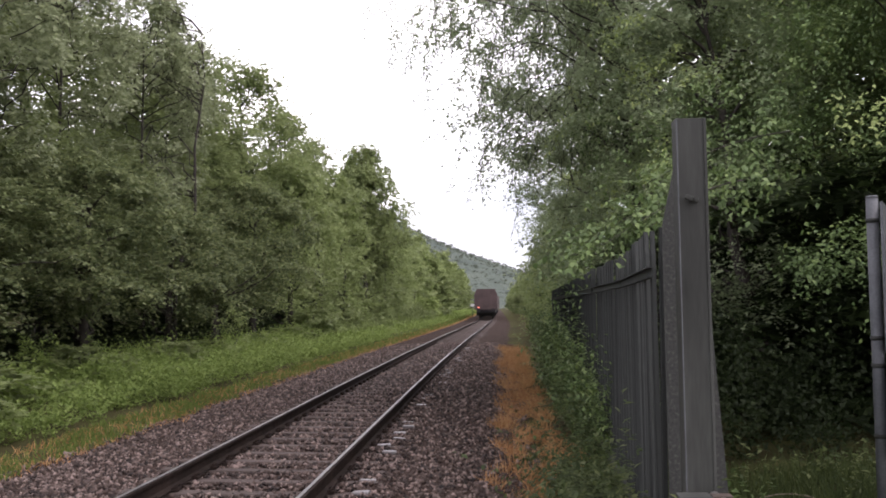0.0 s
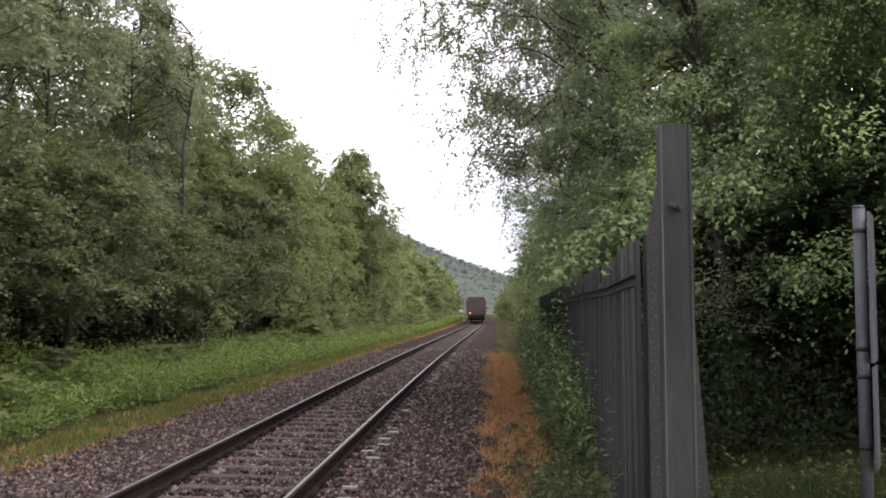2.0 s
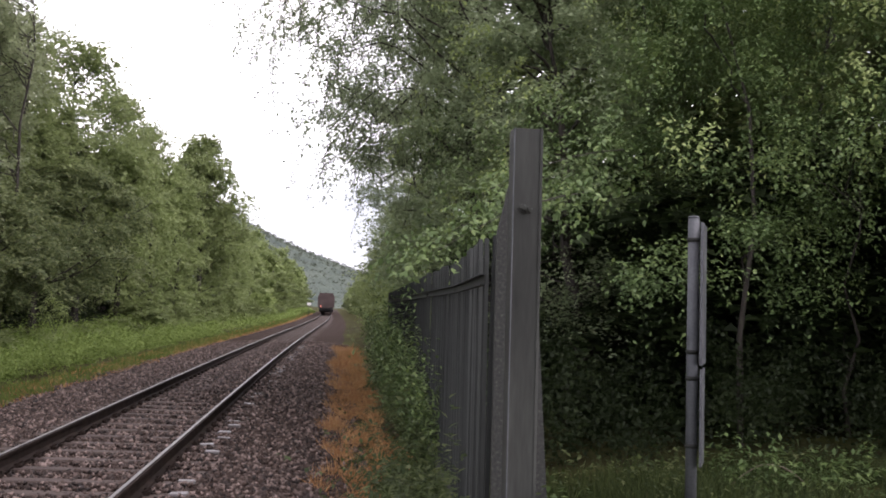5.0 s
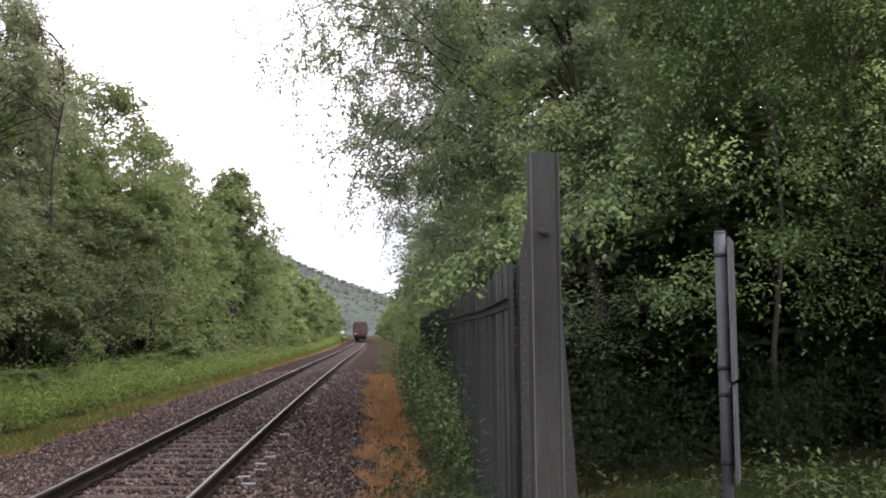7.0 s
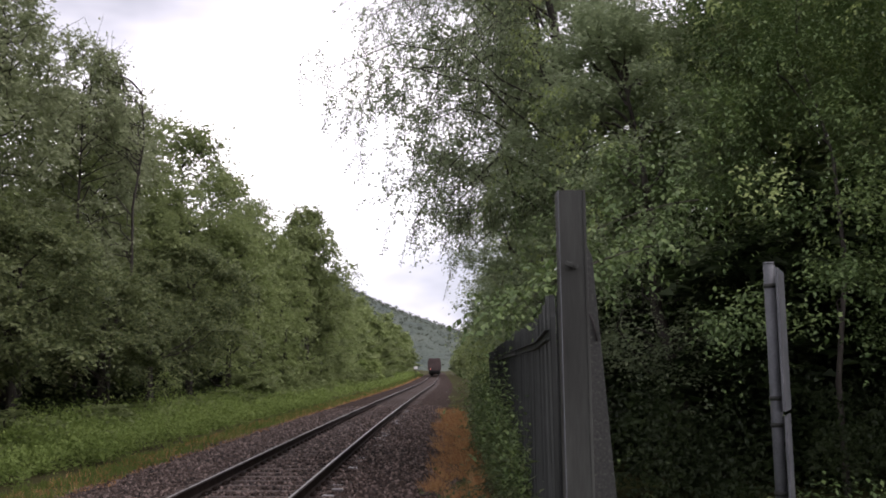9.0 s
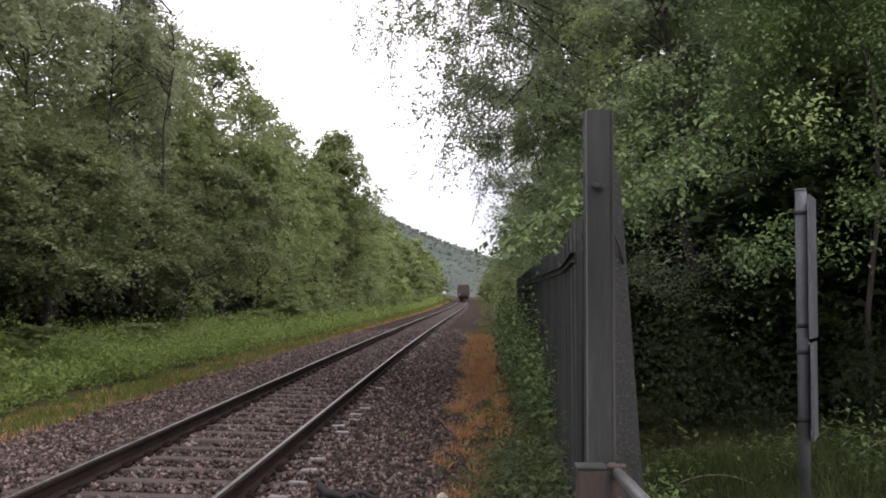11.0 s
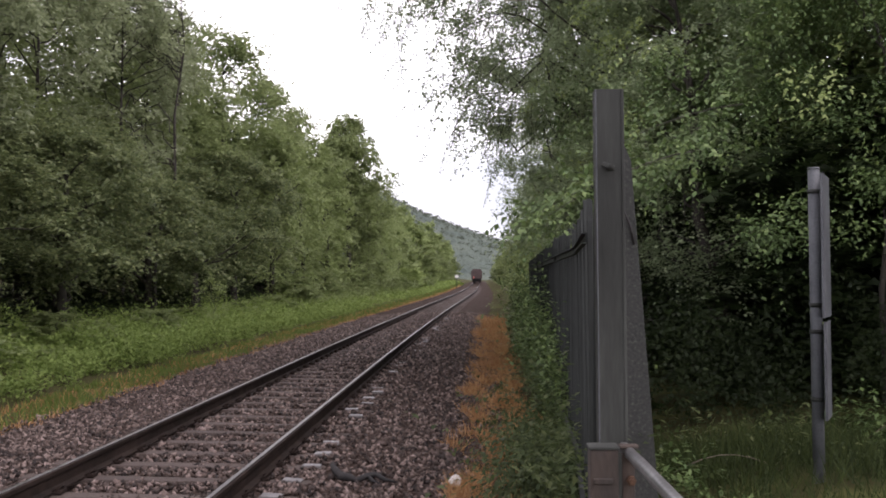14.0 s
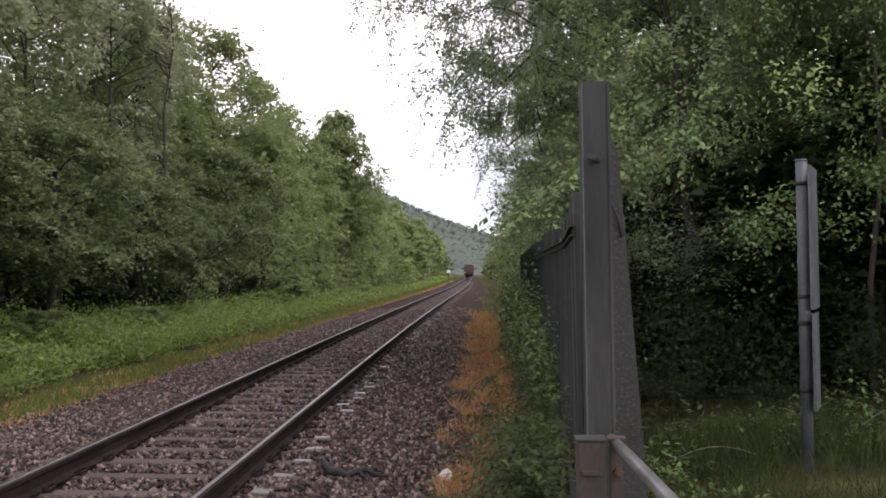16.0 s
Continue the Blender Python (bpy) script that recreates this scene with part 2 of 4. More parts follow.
def leaves(name, P, S, mat, rng, tri=False, flat=0.0, parent=None, aspect=0.6, upright=0.0):
    """One mesh of many small leaves at points P with half-lengths S."""
    P = np.asarray(P, float)
    n = len(P)
    S = np.broadcast_to(np.asarray(S, float), (n,))[:, None]
    u = rng.normal(size=(n, 3))
    if upright:
        u[:, 2] = np.abs(u[:, 2]) + upright
    if flat:
        u[:, 2] *= 1 - flat
    u /= np.linalg.norm(u, axis=1, keepdims=True)
    w = rng.normal(size=(n, 3))
    if flat:
        w[:, 2] *= 1 - flat
    v = np.cross(u, w)
    if flat:
        v = np.cross(u, np.cross(u, w) * [0.3, 0.3, 1.0])
    v /= np.linalg.norm(v, axis=1, keepdims=True) + 1e-9
    if upright:
        V = np.stack([P + v * S * aspect * 0.5, P - v * S * aspect * 0.5, P + u * S * 2], 1)
        k = 3
    elif tri:
        V = np.stack([P + u * S, P - u * S * 0.7 + v * S * aspect, P - u * S * 0.7 - v * S * aspect], 1)
        k = 3
    else:
        nrm = np.cross(u, v)
        V = np.stack([P + u * S - nrm * S * 0.25, P + v * S * aspect + nrm * S * 0.1, P - u * S, P - v * S * aspect + nrm * S * 0.1], 1)
        k = 4
    me = bpy.data.meshes.new(name)
    me.vertices.add(n * k)
    me.vertices.foreach_set("co", V.reshape(-1).astype(np.float32))
    me.loops.add(n * k)
    me.loops.foreach_set("vertex_index", np.arange(n * k, dtype=np.int32))
    me.polygons.add(n)
    me.polygons.foreach_set("loop_start", np.arange(0, n * k, k, dtype=np.int32))
    me.update(calc_edges=True)
    me.materials.append(mat)
    ob = new(name, me)
    if parent is not None:
        ob.parent = parent
    return ob


def leaf_mesh(name, P, U, V, S, mat, kite=True, parent=None, aspect=0.6):
    """One mesh of leaves that start at P, run along U and spread along V, with half-lengths S."""
    n = len(P)
    S = np.broadcast_to(np.asarray(S, float), (n,))[:, None]
    N = np.cross(U, V)
    if kite:
        W = np.stack([P, P + U * S * 0.9 + V * S * aspect + N * S * 0.12, P + U * S * 2 - N * S * 0.2, P + U * S * 0.9 - V * S * aspect + N * S * 0.12], 1)
        k = 4
    else:
        W = np.stack([P + U * S * 0.2 + V * S * aspect * 1.25, P + U * S * 2, P + U * S * 0.2 - V * S * aspect * 1.25], 1)
        k = 3
    me = bpy.data.meshes.new(name)
    me.vertices.add(n * k)
    me.vertices.foreach_set("co", W.reshape(-1).astype(np.float32))
    me.loops.add(n * k)
    me.loops.foreach_set("vertex_index", np.arange(n * k, dtype=np.int32))
    me.polygons.add(n)
    me.polygons.foreach_set("loop_start", np.arange(0, n * k, k, dtype=np.int32))
    me.update(calc_edges=True)
    me.materials.append(mat)
    ob = new(name, me)
    if parent is not None:
        ob.parent = parent
    return ob


def unit(a):
    return a / (np.linalg.norm(a, axis=-1, keepdims=True) + 1e-9)


def sprays(rng, A, D, L, per, droop=0.3, up=0.75, wob=0.04):
    """Leaves set alternately along arching shoots from A towards D with lengths L; gives points, axes and cross axes."""
    n = len(A)
    Z = np.array([0.0, 0.0, 1.0])
    f = (np.arange(per)[None] + rng.random((n, per))) / per
    dr = (droop * (0.5 + rng.random(n)))[:, None, None]
    Lx = L[:, None, None]
    fx = f[..., None]
    P = A[:, None] + D[:, None] * Lx * fx - Z * dr * Lx * fx ** 2 + rng.normal(size=(n, per, 3)) * wob
    T = unit(D[:, None] - Z * 2 * dr * fx)
    side = unit(np.cross(T, Z)) * np.where(np.arange(per) % 2, 1.0, -1.0)[None, :, None]
    U = unit(T * 0.55 + side * 0.75 + rng.normal(size=P.shape) * 0.35 - Z * 0.25)
    N = unit(Z * up + D[:, None] * 0.35 + rng.normal(size=P.shape) * (1.05 - up))
    V = unit(np.cross(N, U))
    return P.reshape(-1, 3), U.reshape(-1, 3), V.reshape(-1, 3)

# ---------------------------------------------------------------- the lie of the land
def bend(y):
    """How far the line has curved to the right at y."""
    s = min(1.0, max(0.0, (y - 15.0) / 110.0))
    return 1.2 * s * s * (3 - 2 * s)

PROFILE_X = [-400, -60, -14, -8.5, -6.0, -4.4, -3.9, -2.4, 0.6, 1.4, 2.1, 2.8, 4.5, 9, 60, 400]
PROFILE_Z = [12.0, 2.5, 0.7, 0.15, -0.25, -0.36, -0.34, -0.2, -0.2, -0.26, -0.36, -0.3, 0.0, 0.1, 0.5, 4.0]

def land(x, y):
    z = float(np.interp(x - bend(y), PROFILE_X, PROFILE_Z))
    return z + 0.05 * noise.noise((x * 0.6, y * 0.35, 3.1)) * min(1.0, max(0.0, abs(x - bend(y) + 0.9) - 2.9))


def build_ground():
    xs = sorted(set(list(np.linspace(-9, 6, 41)) + [-400, -200, -100, -60, -40, -25, -18, -14, -11, 9, 14, 25, 60, 120, 250, 400]))
    ys = [-400, -150, -60, -25, -10, -4] + list(np.arange(0, 60, 1.2)) + list(np.arange(60, 150, 6)) + list(np.arange(150, 420, 18)) + [500, 700, 1000, 2000, 4000]
    V = [(x + (bend(y) if y < 420 else bend(420.0)), y, land(x + bend(y), y) - 0.02 if y < 420 else float(np.interp(x, PROFILE_X, PROFILE_Z))) for y in ys for x in xs]
    w = len(xs)
    F = [(j * w + i, j * w + i + 1, (j + 1) * w + i + 1, (j + 1) * w + i) for j in range(len(ys) - 1) for i in range(w - 1)]
    tagged(mesh_ob("ground", V, F, M_ground, True), "mossy soil verge and woodland floor along the railway", "ground", kind="structure")
    xs = list(np.linspace(-4.15, 2.05, 32))
    ys = list(np.arange(-40, 50, 0.4)) + list(np.arange(50, 420, 5))
    V = []
    for y in ys:
        for i, x in enumerate(xs):
            e = 0.0 if 0 < i < len(xs) - 1 else -0.06
            wob = 0.25 * noise.noise((y * 0.5, i * 0.03, 9.0)) if i in (0, 1, len(xs) - 1, len(xs) - 2) else 0
            V.append((x + wob + bend(y), y, land(x + bend(y), y) + 0.015 + e + 0.012 * noise.noise((x * 9, y * 9, 0))))
    w = len(xs)
    F = [(j * w + i, j * w + i + 1, (j + 1) * w + i + 1, (j + 1) * w + i) for j in range(len(ys) - 1) for i in range(w - 1)]
    tagged(mesh_ob("ballast_bed", V, F, M_ballast, True), "grey-brown crushed stone ballast bed under the track", "ballast", kind="structure")
build_ground()


def build_hill():
    xs = np.linspace(-420, 620, 150)
    ds = np.linspace(0, 420, 40)
    V = []
    for d in ds:
        for x in xs:
            ridge = float(np.interp(x, [-420, -140, -80, -39, 6, 60, 200, 620], [150, 108, 77, 58, 41, 26, 30, 60]))
            s = d / 420
            z = ridge * math.sin(min(1.0, s * 1.25) * math.pi / 2) + 3.0 * noise.noise((x * 0.05, d * 0.05, 1)) + 2.4 * noise.noise((x * 0.16, d * 0.16, 4))
            V.append((x + 0.02 * d, 560 + d, z - 2 - 6.0 * s))
    w = len(xs)
    F = [(j * w + i, j * w + i + 1, (j + 1) * w + i + 1, (j + 1) * w + i) for j in range(len(ds) - 1) for i in range(w - 1)]
    tagged(mesh_ob("hill", V, F, M_hill, True), "wooded hillside beyond the end of the line, haze put into its colour", "hill", kind="structure")
    rng = np.random.default_rng(2)
    V = np.array(V).reshape(len(ds), len(xs), 3)
    i = rng.integers(0, len(ds) - 1, 26000)
    j = rng.integers(int(len(xs) * 0.2), int(len(xs) * 0.6), 26000)
    P = V[i, j] * 1.0 + np.stack([rng.uniform(0, 7, 26000), rng.uniform(0, 10, 26000), rng.uniform(-1.8, 0.8, 26000)], 1)
    tagged(leaves("hill_wood", P, 0.8 + 0.8 * rng.random(26000), M_canopy, rng, True, 0.2), "distant woodland canopy covering the hillside", "woodland", kind="stuff")
build_hill()

# ---------------------------------------------------------------- railway
def rail_outline():
    h = [(-0.07, -0.158), (0.07, -0.158), (0.07, -0.148), (0.014, -0.13), (0.01, -0.05), (0.034, -0.036), (0.036, -0.006), (0.028, -0.001), (-0.028, -0.001), (-0.036, -0.006), (-0.034, -0.036), (-0.01, -0.05), (-0.014, -0.13), (-0.07, -0.148)]
    return h

def build_track():
    track = thing("railway_track", "single railway track of two worn steel rails on sleepers", "railway track", kind="structure")
    ys = [-40.0, -20.0, -3.0] + list(np.arange(0, 60, 3.0)) + list(np.arange(60, 400, 5.0))
    for x0, z0 in ((0.0, 0.0), (-1.505, 0.03)):
        ol = rail_outline()
        n = len(ol)
        V = [(x0 + a + bend(y), y, z0 + b) for y in ys for a, b in ol]
        F = [(j * n + i, j * n + (i + 1) % n, (j + 1) * n + (i + 1) % n, (j + 1) * n + i) for j in range(len(ys) - 1) for i in range(n)]
        mesh_ob("rail", V, F, M_rail_side, False, track)["label"] = "rusty steel rail with a dark web"
        V = [(x0 + a + bend(y), y, z0 + b) for y in ys for a, b in ((-0.026, -0.0005), (-0.023, 0.002), (0.006, 0.002), (0.009, -0.0005))]
        F = [(j * 4 + i, j * 4 + i + 1, j * 4 + 5 + i, j * 4 + 4 + i) for j in range(len(ys) - 1) for i in range(3)]
        mesh_ob("running_surface", V, F, M_rail_top, False, track)["label"] = "bright worn top of the rail head"
    bm = bmesh.new()
    add_box(bm, 2.5, 0.19, 0.14, pose(0, 0, -0.07), 0.018)
    first = part("sleeper", bm, M_sleeper, track)
    me = first.data
    bm = bmesh.new()
    for a in (-1, 1):
        add_tube(bm, [(a * 0.05, -0.05, 0.0), (a * 0.1, -0.05, 0.035), (a * 0.115, 0.0, 0.05), (a * 0.1, 0.05, 0.035), (a * 0.06, 0.05, 0.02)], 0.013, 5)
        add_box(bm, 0.06, 0.12, 0.035, pose(a * 0.1, 0, 0.005), 0.008)
    clip = part("rail_clip", bm, M_rail_side, track)
    cme = clip.data
    bm = bmesh.new()
    add_box(bm, 0.17, 0.12, 0.04, Matrix(), 0.012)
    pad = part("sleeper_end", bm, M_pad, track, "pale wet end of a concrete sleeper")
    pme = pad.data
    rng = np.random.default_rng(5)
    i = 0
    for y in np.arange(-9.78, 175, 0.62):
        s = first if i == 0 else new("sleeper", me)
        s.parent = track
        s.matrix_basis = pose(-0.752 + bend(y) + rng.normal() * 0.015, y, -0.158 + rng.normal() * 0.004, rng.normal() * 0.6, 1.1, rng.normal() * 0.4)
        if -2 < y < 46 and (rng.random() < 0.55 or i == 14):
            e = pad if pad.location.y == 0 else new("sleeper_end", pme)
            e.parent = track
            e.matrix_basis = pose(0.32 + rng.normal() * 0.05 + bend(y), y + rng.normal() * 0.01, -0.168 + rng.normal() * 0.006, rng.normal() * 2, 2 + rng.normal() * 2, rng.normal() * 5)
        if y < 46:
            for x0, z0 in ((0.0, 0.0), (-1.505, 0.03)):
                c = clip if (i == 0 and x0 == 0) else new("rail_clip", cme)
                c.parent = track
                c.matrix_basis = pose(x0 + bend(y), y, -0.155 + z0)
        i += 1
build_track()


def build_stones():
    rng = np.random.default_rng(11)
    base = np.array([(1, 0, 0.1), (-0.5, 0.87, -0.1), (-0.5, -0.87, 0), (0.1, 0, 0.8), (0, 0.1, -0.8)], float)
    fac = np.array([(0, 1, 3), (1, 2, 3), (2, 0, 3), (1, 0, 4), (2, 1, 4), (0, 2, 4)])
    pts = []
    while len(pts) < 60000:
        y = 5.0 + 42 * rng.random() ** 2.0
        x = -4.2 + 6.4 * rng.random()
        if abs(x) < 0.085 or abs(x + 1.505) < 0.085:
            continue
        if 0.2 < x < 0.46 and abs(((y - 2.0 + 0.31) % 0.62) - 0.31) < 0.08:
            continue
        if -2.05 < x < 0.5 and abs(((y - 2.0 + 0.31) % 0.62) - 0.31) < 0.09 and rng.random() < 0.84:
            continue
        if (x > 1.75 or x < -3.9) and rng.random() < 0.55:
            continue
        pts.append((x, y))
    n = len(pts)
    P = np.array([(x + bend(y), y, land(x, y) + 0.022 + (0.012 if -2.0 < x < 0.45 else 0)) for x, y in pts])
    s = (0.019 + 0.026 * rng.random(n) ** 1.5)[:, None, None] * (1 + 0.25 * (P[:, 1] > 18))[:, None, None]
    q = base[None] * (0.65 + 0.6 * rng.random((n, 5, 1))) + rng.normal(size=(n, 5, 3)) * 0.2
    a, t = rng.random(n) * 6.28, rng.random(n) * 6.28
    R = np.zeros((n, 3, 3))
    ca, sa, ct, st = np.cos(a), np.sin(a), np.cos(t), np.sin(t)
    R[:, 0, 0], R[:, 0, 1], R[:, 1, 0], R[:, 1, 1], R[:, 2, 2] = ca, -sa, sa, ca, 1
    X = np.zeros((n, 3, 3))
    X[:, 0, 0], X[:, 1, 1], X[:, 1, 2], X[:, 2, 1], X[:, 2, 2] = 1, ct, -st, st, ct
    V = np.einsum("nij,nkj->nki", R @ X, q * s) + P[:, None]
    F = (fac[None] + 5 * np.arange(n)[:, None, None]).reshape(-1, 3)
    me = bpy.data.meshes.new("ballast_stones")
    me.vertices.add(n * 5)
    me.vertices.foreach_set("co", V.reshape(-1).astype(np.float32))
    me.loops.add(len(F) * 3)
    me.loops.foreach_set("vertex_index", F.reshape(-1).astype(np.int32))
    me.polygons.add(len(F))
    me.polygons.foreach_set("loop_start", np.arange(0, len(F) * 3, 3, dtype=np.int32))
    me.update(calc_edges=True)
    me.materials.append(M_stone)
    tagged(new("ballast_stones", me), "loose angular grey-brown ballast stones around the sleepers", "ballast", kind="stuff")
build_stones()

# ---------------------------------------------------------------- trees
def limb(bm, rng, a, b, r0, r1, wob=0.06, sides=5, seg=5):
    a, b = Vector(a), Vector(b)
    L = (b - a).length
    pts = [a.lerp(b, i / seg) + Vector(rng.normal(size=3)) * wob * L * (0 < i < seg) + Vector((0, 0, 0.08 * L * math.sin(i / seg * math.pi))) for i in range(seg + 1)]
    add_tube(bm, pts, [r0 + (r1 - r0) * i / seg for i in range(seg + 1)], sides, False)
    return pts


def make_tree(name, label, seed, H, R, base, clumps, per, leaf, mat, clump_r=(0.5, 1.0), trunk=0.14, tri=True, shape="oval", lean=(0, 0), limbs=22, twigs=0, stems=1, squash=0.75, category="tree", droop=0.3, on_shoot=13, up=0.7, tips=None):
    """Trunk with limbs, and a crown of leafy clumps within a height range base..H and radius R."""
    rng = np.random.default_rng(seed)
    root = thing(name, label, category)
    C, RR = [], []
    for _ in range(clumps):
        f = rng.random() ** 0.8
        if shape == "oval":
            rad = R * (math.sin(math.pi * (0.12 + 0.83 * f)) ** 0.7)
        elif shape == "cone":
            rad = R * (1.05 - f) ** 0.7
        elif shape == "bush":
            rad = R * math.sqrt(max(0.05, 1 - (f * 0.95) ** 2))
        else:
            rad = R * (0.75 + 0.3 * math.sin(7 * f))
        a = rng.random() * 2 * math.pi
        q = rad * (0.35 + 0.65 * rng.random() ** 0.5) * (0.8 + 0.35 * math.sin(3 * a + seed))
        C.append((q * math.cos(a) + lean[0] * f, q * math.sin(a) + lean[1] * f, base + (H - base) * f))
        RR.append(clump_r[0] + (clump_r[1] - clump_r[0]) * rng.random())
    bl = bmesh.new()
    for s in range(stems):
        bm = bmesh.new()
        off = Vector((rng.normal() * 0.25, rng.normal() * 0.25, 0)) * (s > 0) * 2
        top = Vector((lean[0] * 0.8, lean[1] * 0.8, base + (H - base) * 0.88)) + off * 1.8
        pts = [Vector((0, 0, -0.3)) + off, *[Vector((lean[0] * 0.8 * k * k, lean[1] * 0.8 * k * k, (top.z) * k)) + off * (1 + k) + Vector((rng.normal(), rng.normal(), 0)) * 0.12 for k in (0.2, 0.4, 0.6, 0.8)], top]
        add_tube(bm, pts, [trunk * 1.25, trunk, trunk * 0.8, trunk * 0.6, trunk * 0.4, trunk * 0.12], 7, False)
        part("trunk", bm, M_bark, root)
        for i in rng.permutation(len(C))[:limbs]:
            c = Vector(C[i])
            h = min(top.z * 0.95, max(base * 0.6, c.z - 0.45 * (c.xy - Vector(pts[2].xy)).length - 0.3))
            k = min(0.999, max(0.0, h / top.z)) * 5
            j = min(4, int(k))
            limb(bl, rng, pts[j].lerp(pts[j + 1], k - j), c, trunk * 0.34, 0.012)
    part("branchwork", bl, M_bark, root)["kind"] = "stuff"
    C, RR = np.array(C), np.array(RR)
    k = max(3, per // on_shoot)
    A = np.repeat(C, k, axis=0) + rng.normal(size=(len(C) * k, 3)) * np.repeat(RR, k)[:, None] * [0.3, 0.3, 0.3 * squash]
    axis = np.stack([lean[0] * 0.8 * (C[:, 2] / H) ** 2, lean[1] * 0.8 * (C[:, 2] / H) ** 2, C[:, 2] - 0.2 * H], 1)
    out = np.repeat(unit(C - axis), k, axis=0)
    D = unit(out * 0.6 + rng.normal(size=A.shape) * 0.6 + [0, 0, 0.15])
    L = np.repeat(RR, k) * (0.45 + 0.9 * rng.random(len(A)))
    P, U, V = sprays(rng, A, D, L, on_shoot, droop, up, 0.05)
    ok = P[:, 2] > 0.02
    leaf_mesh("crown", P[ok], U[ok], V[ok], leaf * (0.65 + 0.7 * rng.random(ok.sum())), mat, not tri, root)
    if twigs:
        q = np.argsort(C[:, 2])[len(C) * 2 // 5:]
        A = np.repeat(C[q], twigs, axis=0) + rng.normal(size=(len(q) * twigs, 3)) * 0.25
        D = unit(rng.normal(size=A.shape) * [0.6, 0.6, 0.4] + [0, 0, 0.8])
        L = 0.7 + 0.9 * rng.random(len(A))
        bt = bmesh.new()
        for p, d, l in zip(A, D, L):
            add_tube(bt, [p, p + d * l * 0.5 + [0, 0, 0.03], p + d * l], [0.013, 0.009, 0.004], 3, False)
        part("twig_work", bt, M_bark, root, "bare upright twigs")["kind"] = "stuff"
        P, U, V = sprays(rng, A, D, L, 7, 0.05, 0.4, 0.05)
        leaf_mesh("twig_leaves", P, U, V, leaf * 0.6 * (0.6 + 0.8 * rng.random(len(P))), mat, not tri, root)
    if tips is not None:
        n, lo, hi, tip_mat = tips
        a = rng.random(n) * 2 * math.pi
        q = R * (0.85 + 0.25 * rng.random(n))
        A = np.stack([q * np.cos(a), q * np.sin(a), lo + (hi - lo) * rng.random(n)], 1)
        k = 6
        D0 = np.stack([np.cos(a), np.sin(a), np.full(n, 0.1)], 1)
        A = np.repeat(A, k, axis=0) + rng.normal(size=(n * k, 3)) * 0.1
        D = unit(np.repeat(D0, k, axis=0) + rng.normal(size=A.shape) * 0.45)
        P, U, V = sprays(rng, A, D, 0.25 + 0.35 * rng.random(len(A)), 12, 0.55, 0.8, 0.025)
        leaf_mesh("fresh_foliage", P, U, V, leaf * (0.7 + 0.6 * rng.random(len(P))), tip_mat, not tri, root)["label"] = "yellow-green young leaf sprays"
    return root


def scaled(x, y, rz, s, sz=None, tilt=0):
    return pose(x, y, land(x, y) - 0.05, tilt, 0, rz) @ Matrix.Diagonal((s, s, sz or s, 1))


def place(src, spots):
    """The first spot takes the tree itself, the rest are copies."""
    for i, (x, y, rz, s, sz) in enumerate(spots):
        m = scaled(x, y, rz, s, sz)
        if i == 0:
            src.matrix_basis = m
        else:
            copy_thing(src, m)


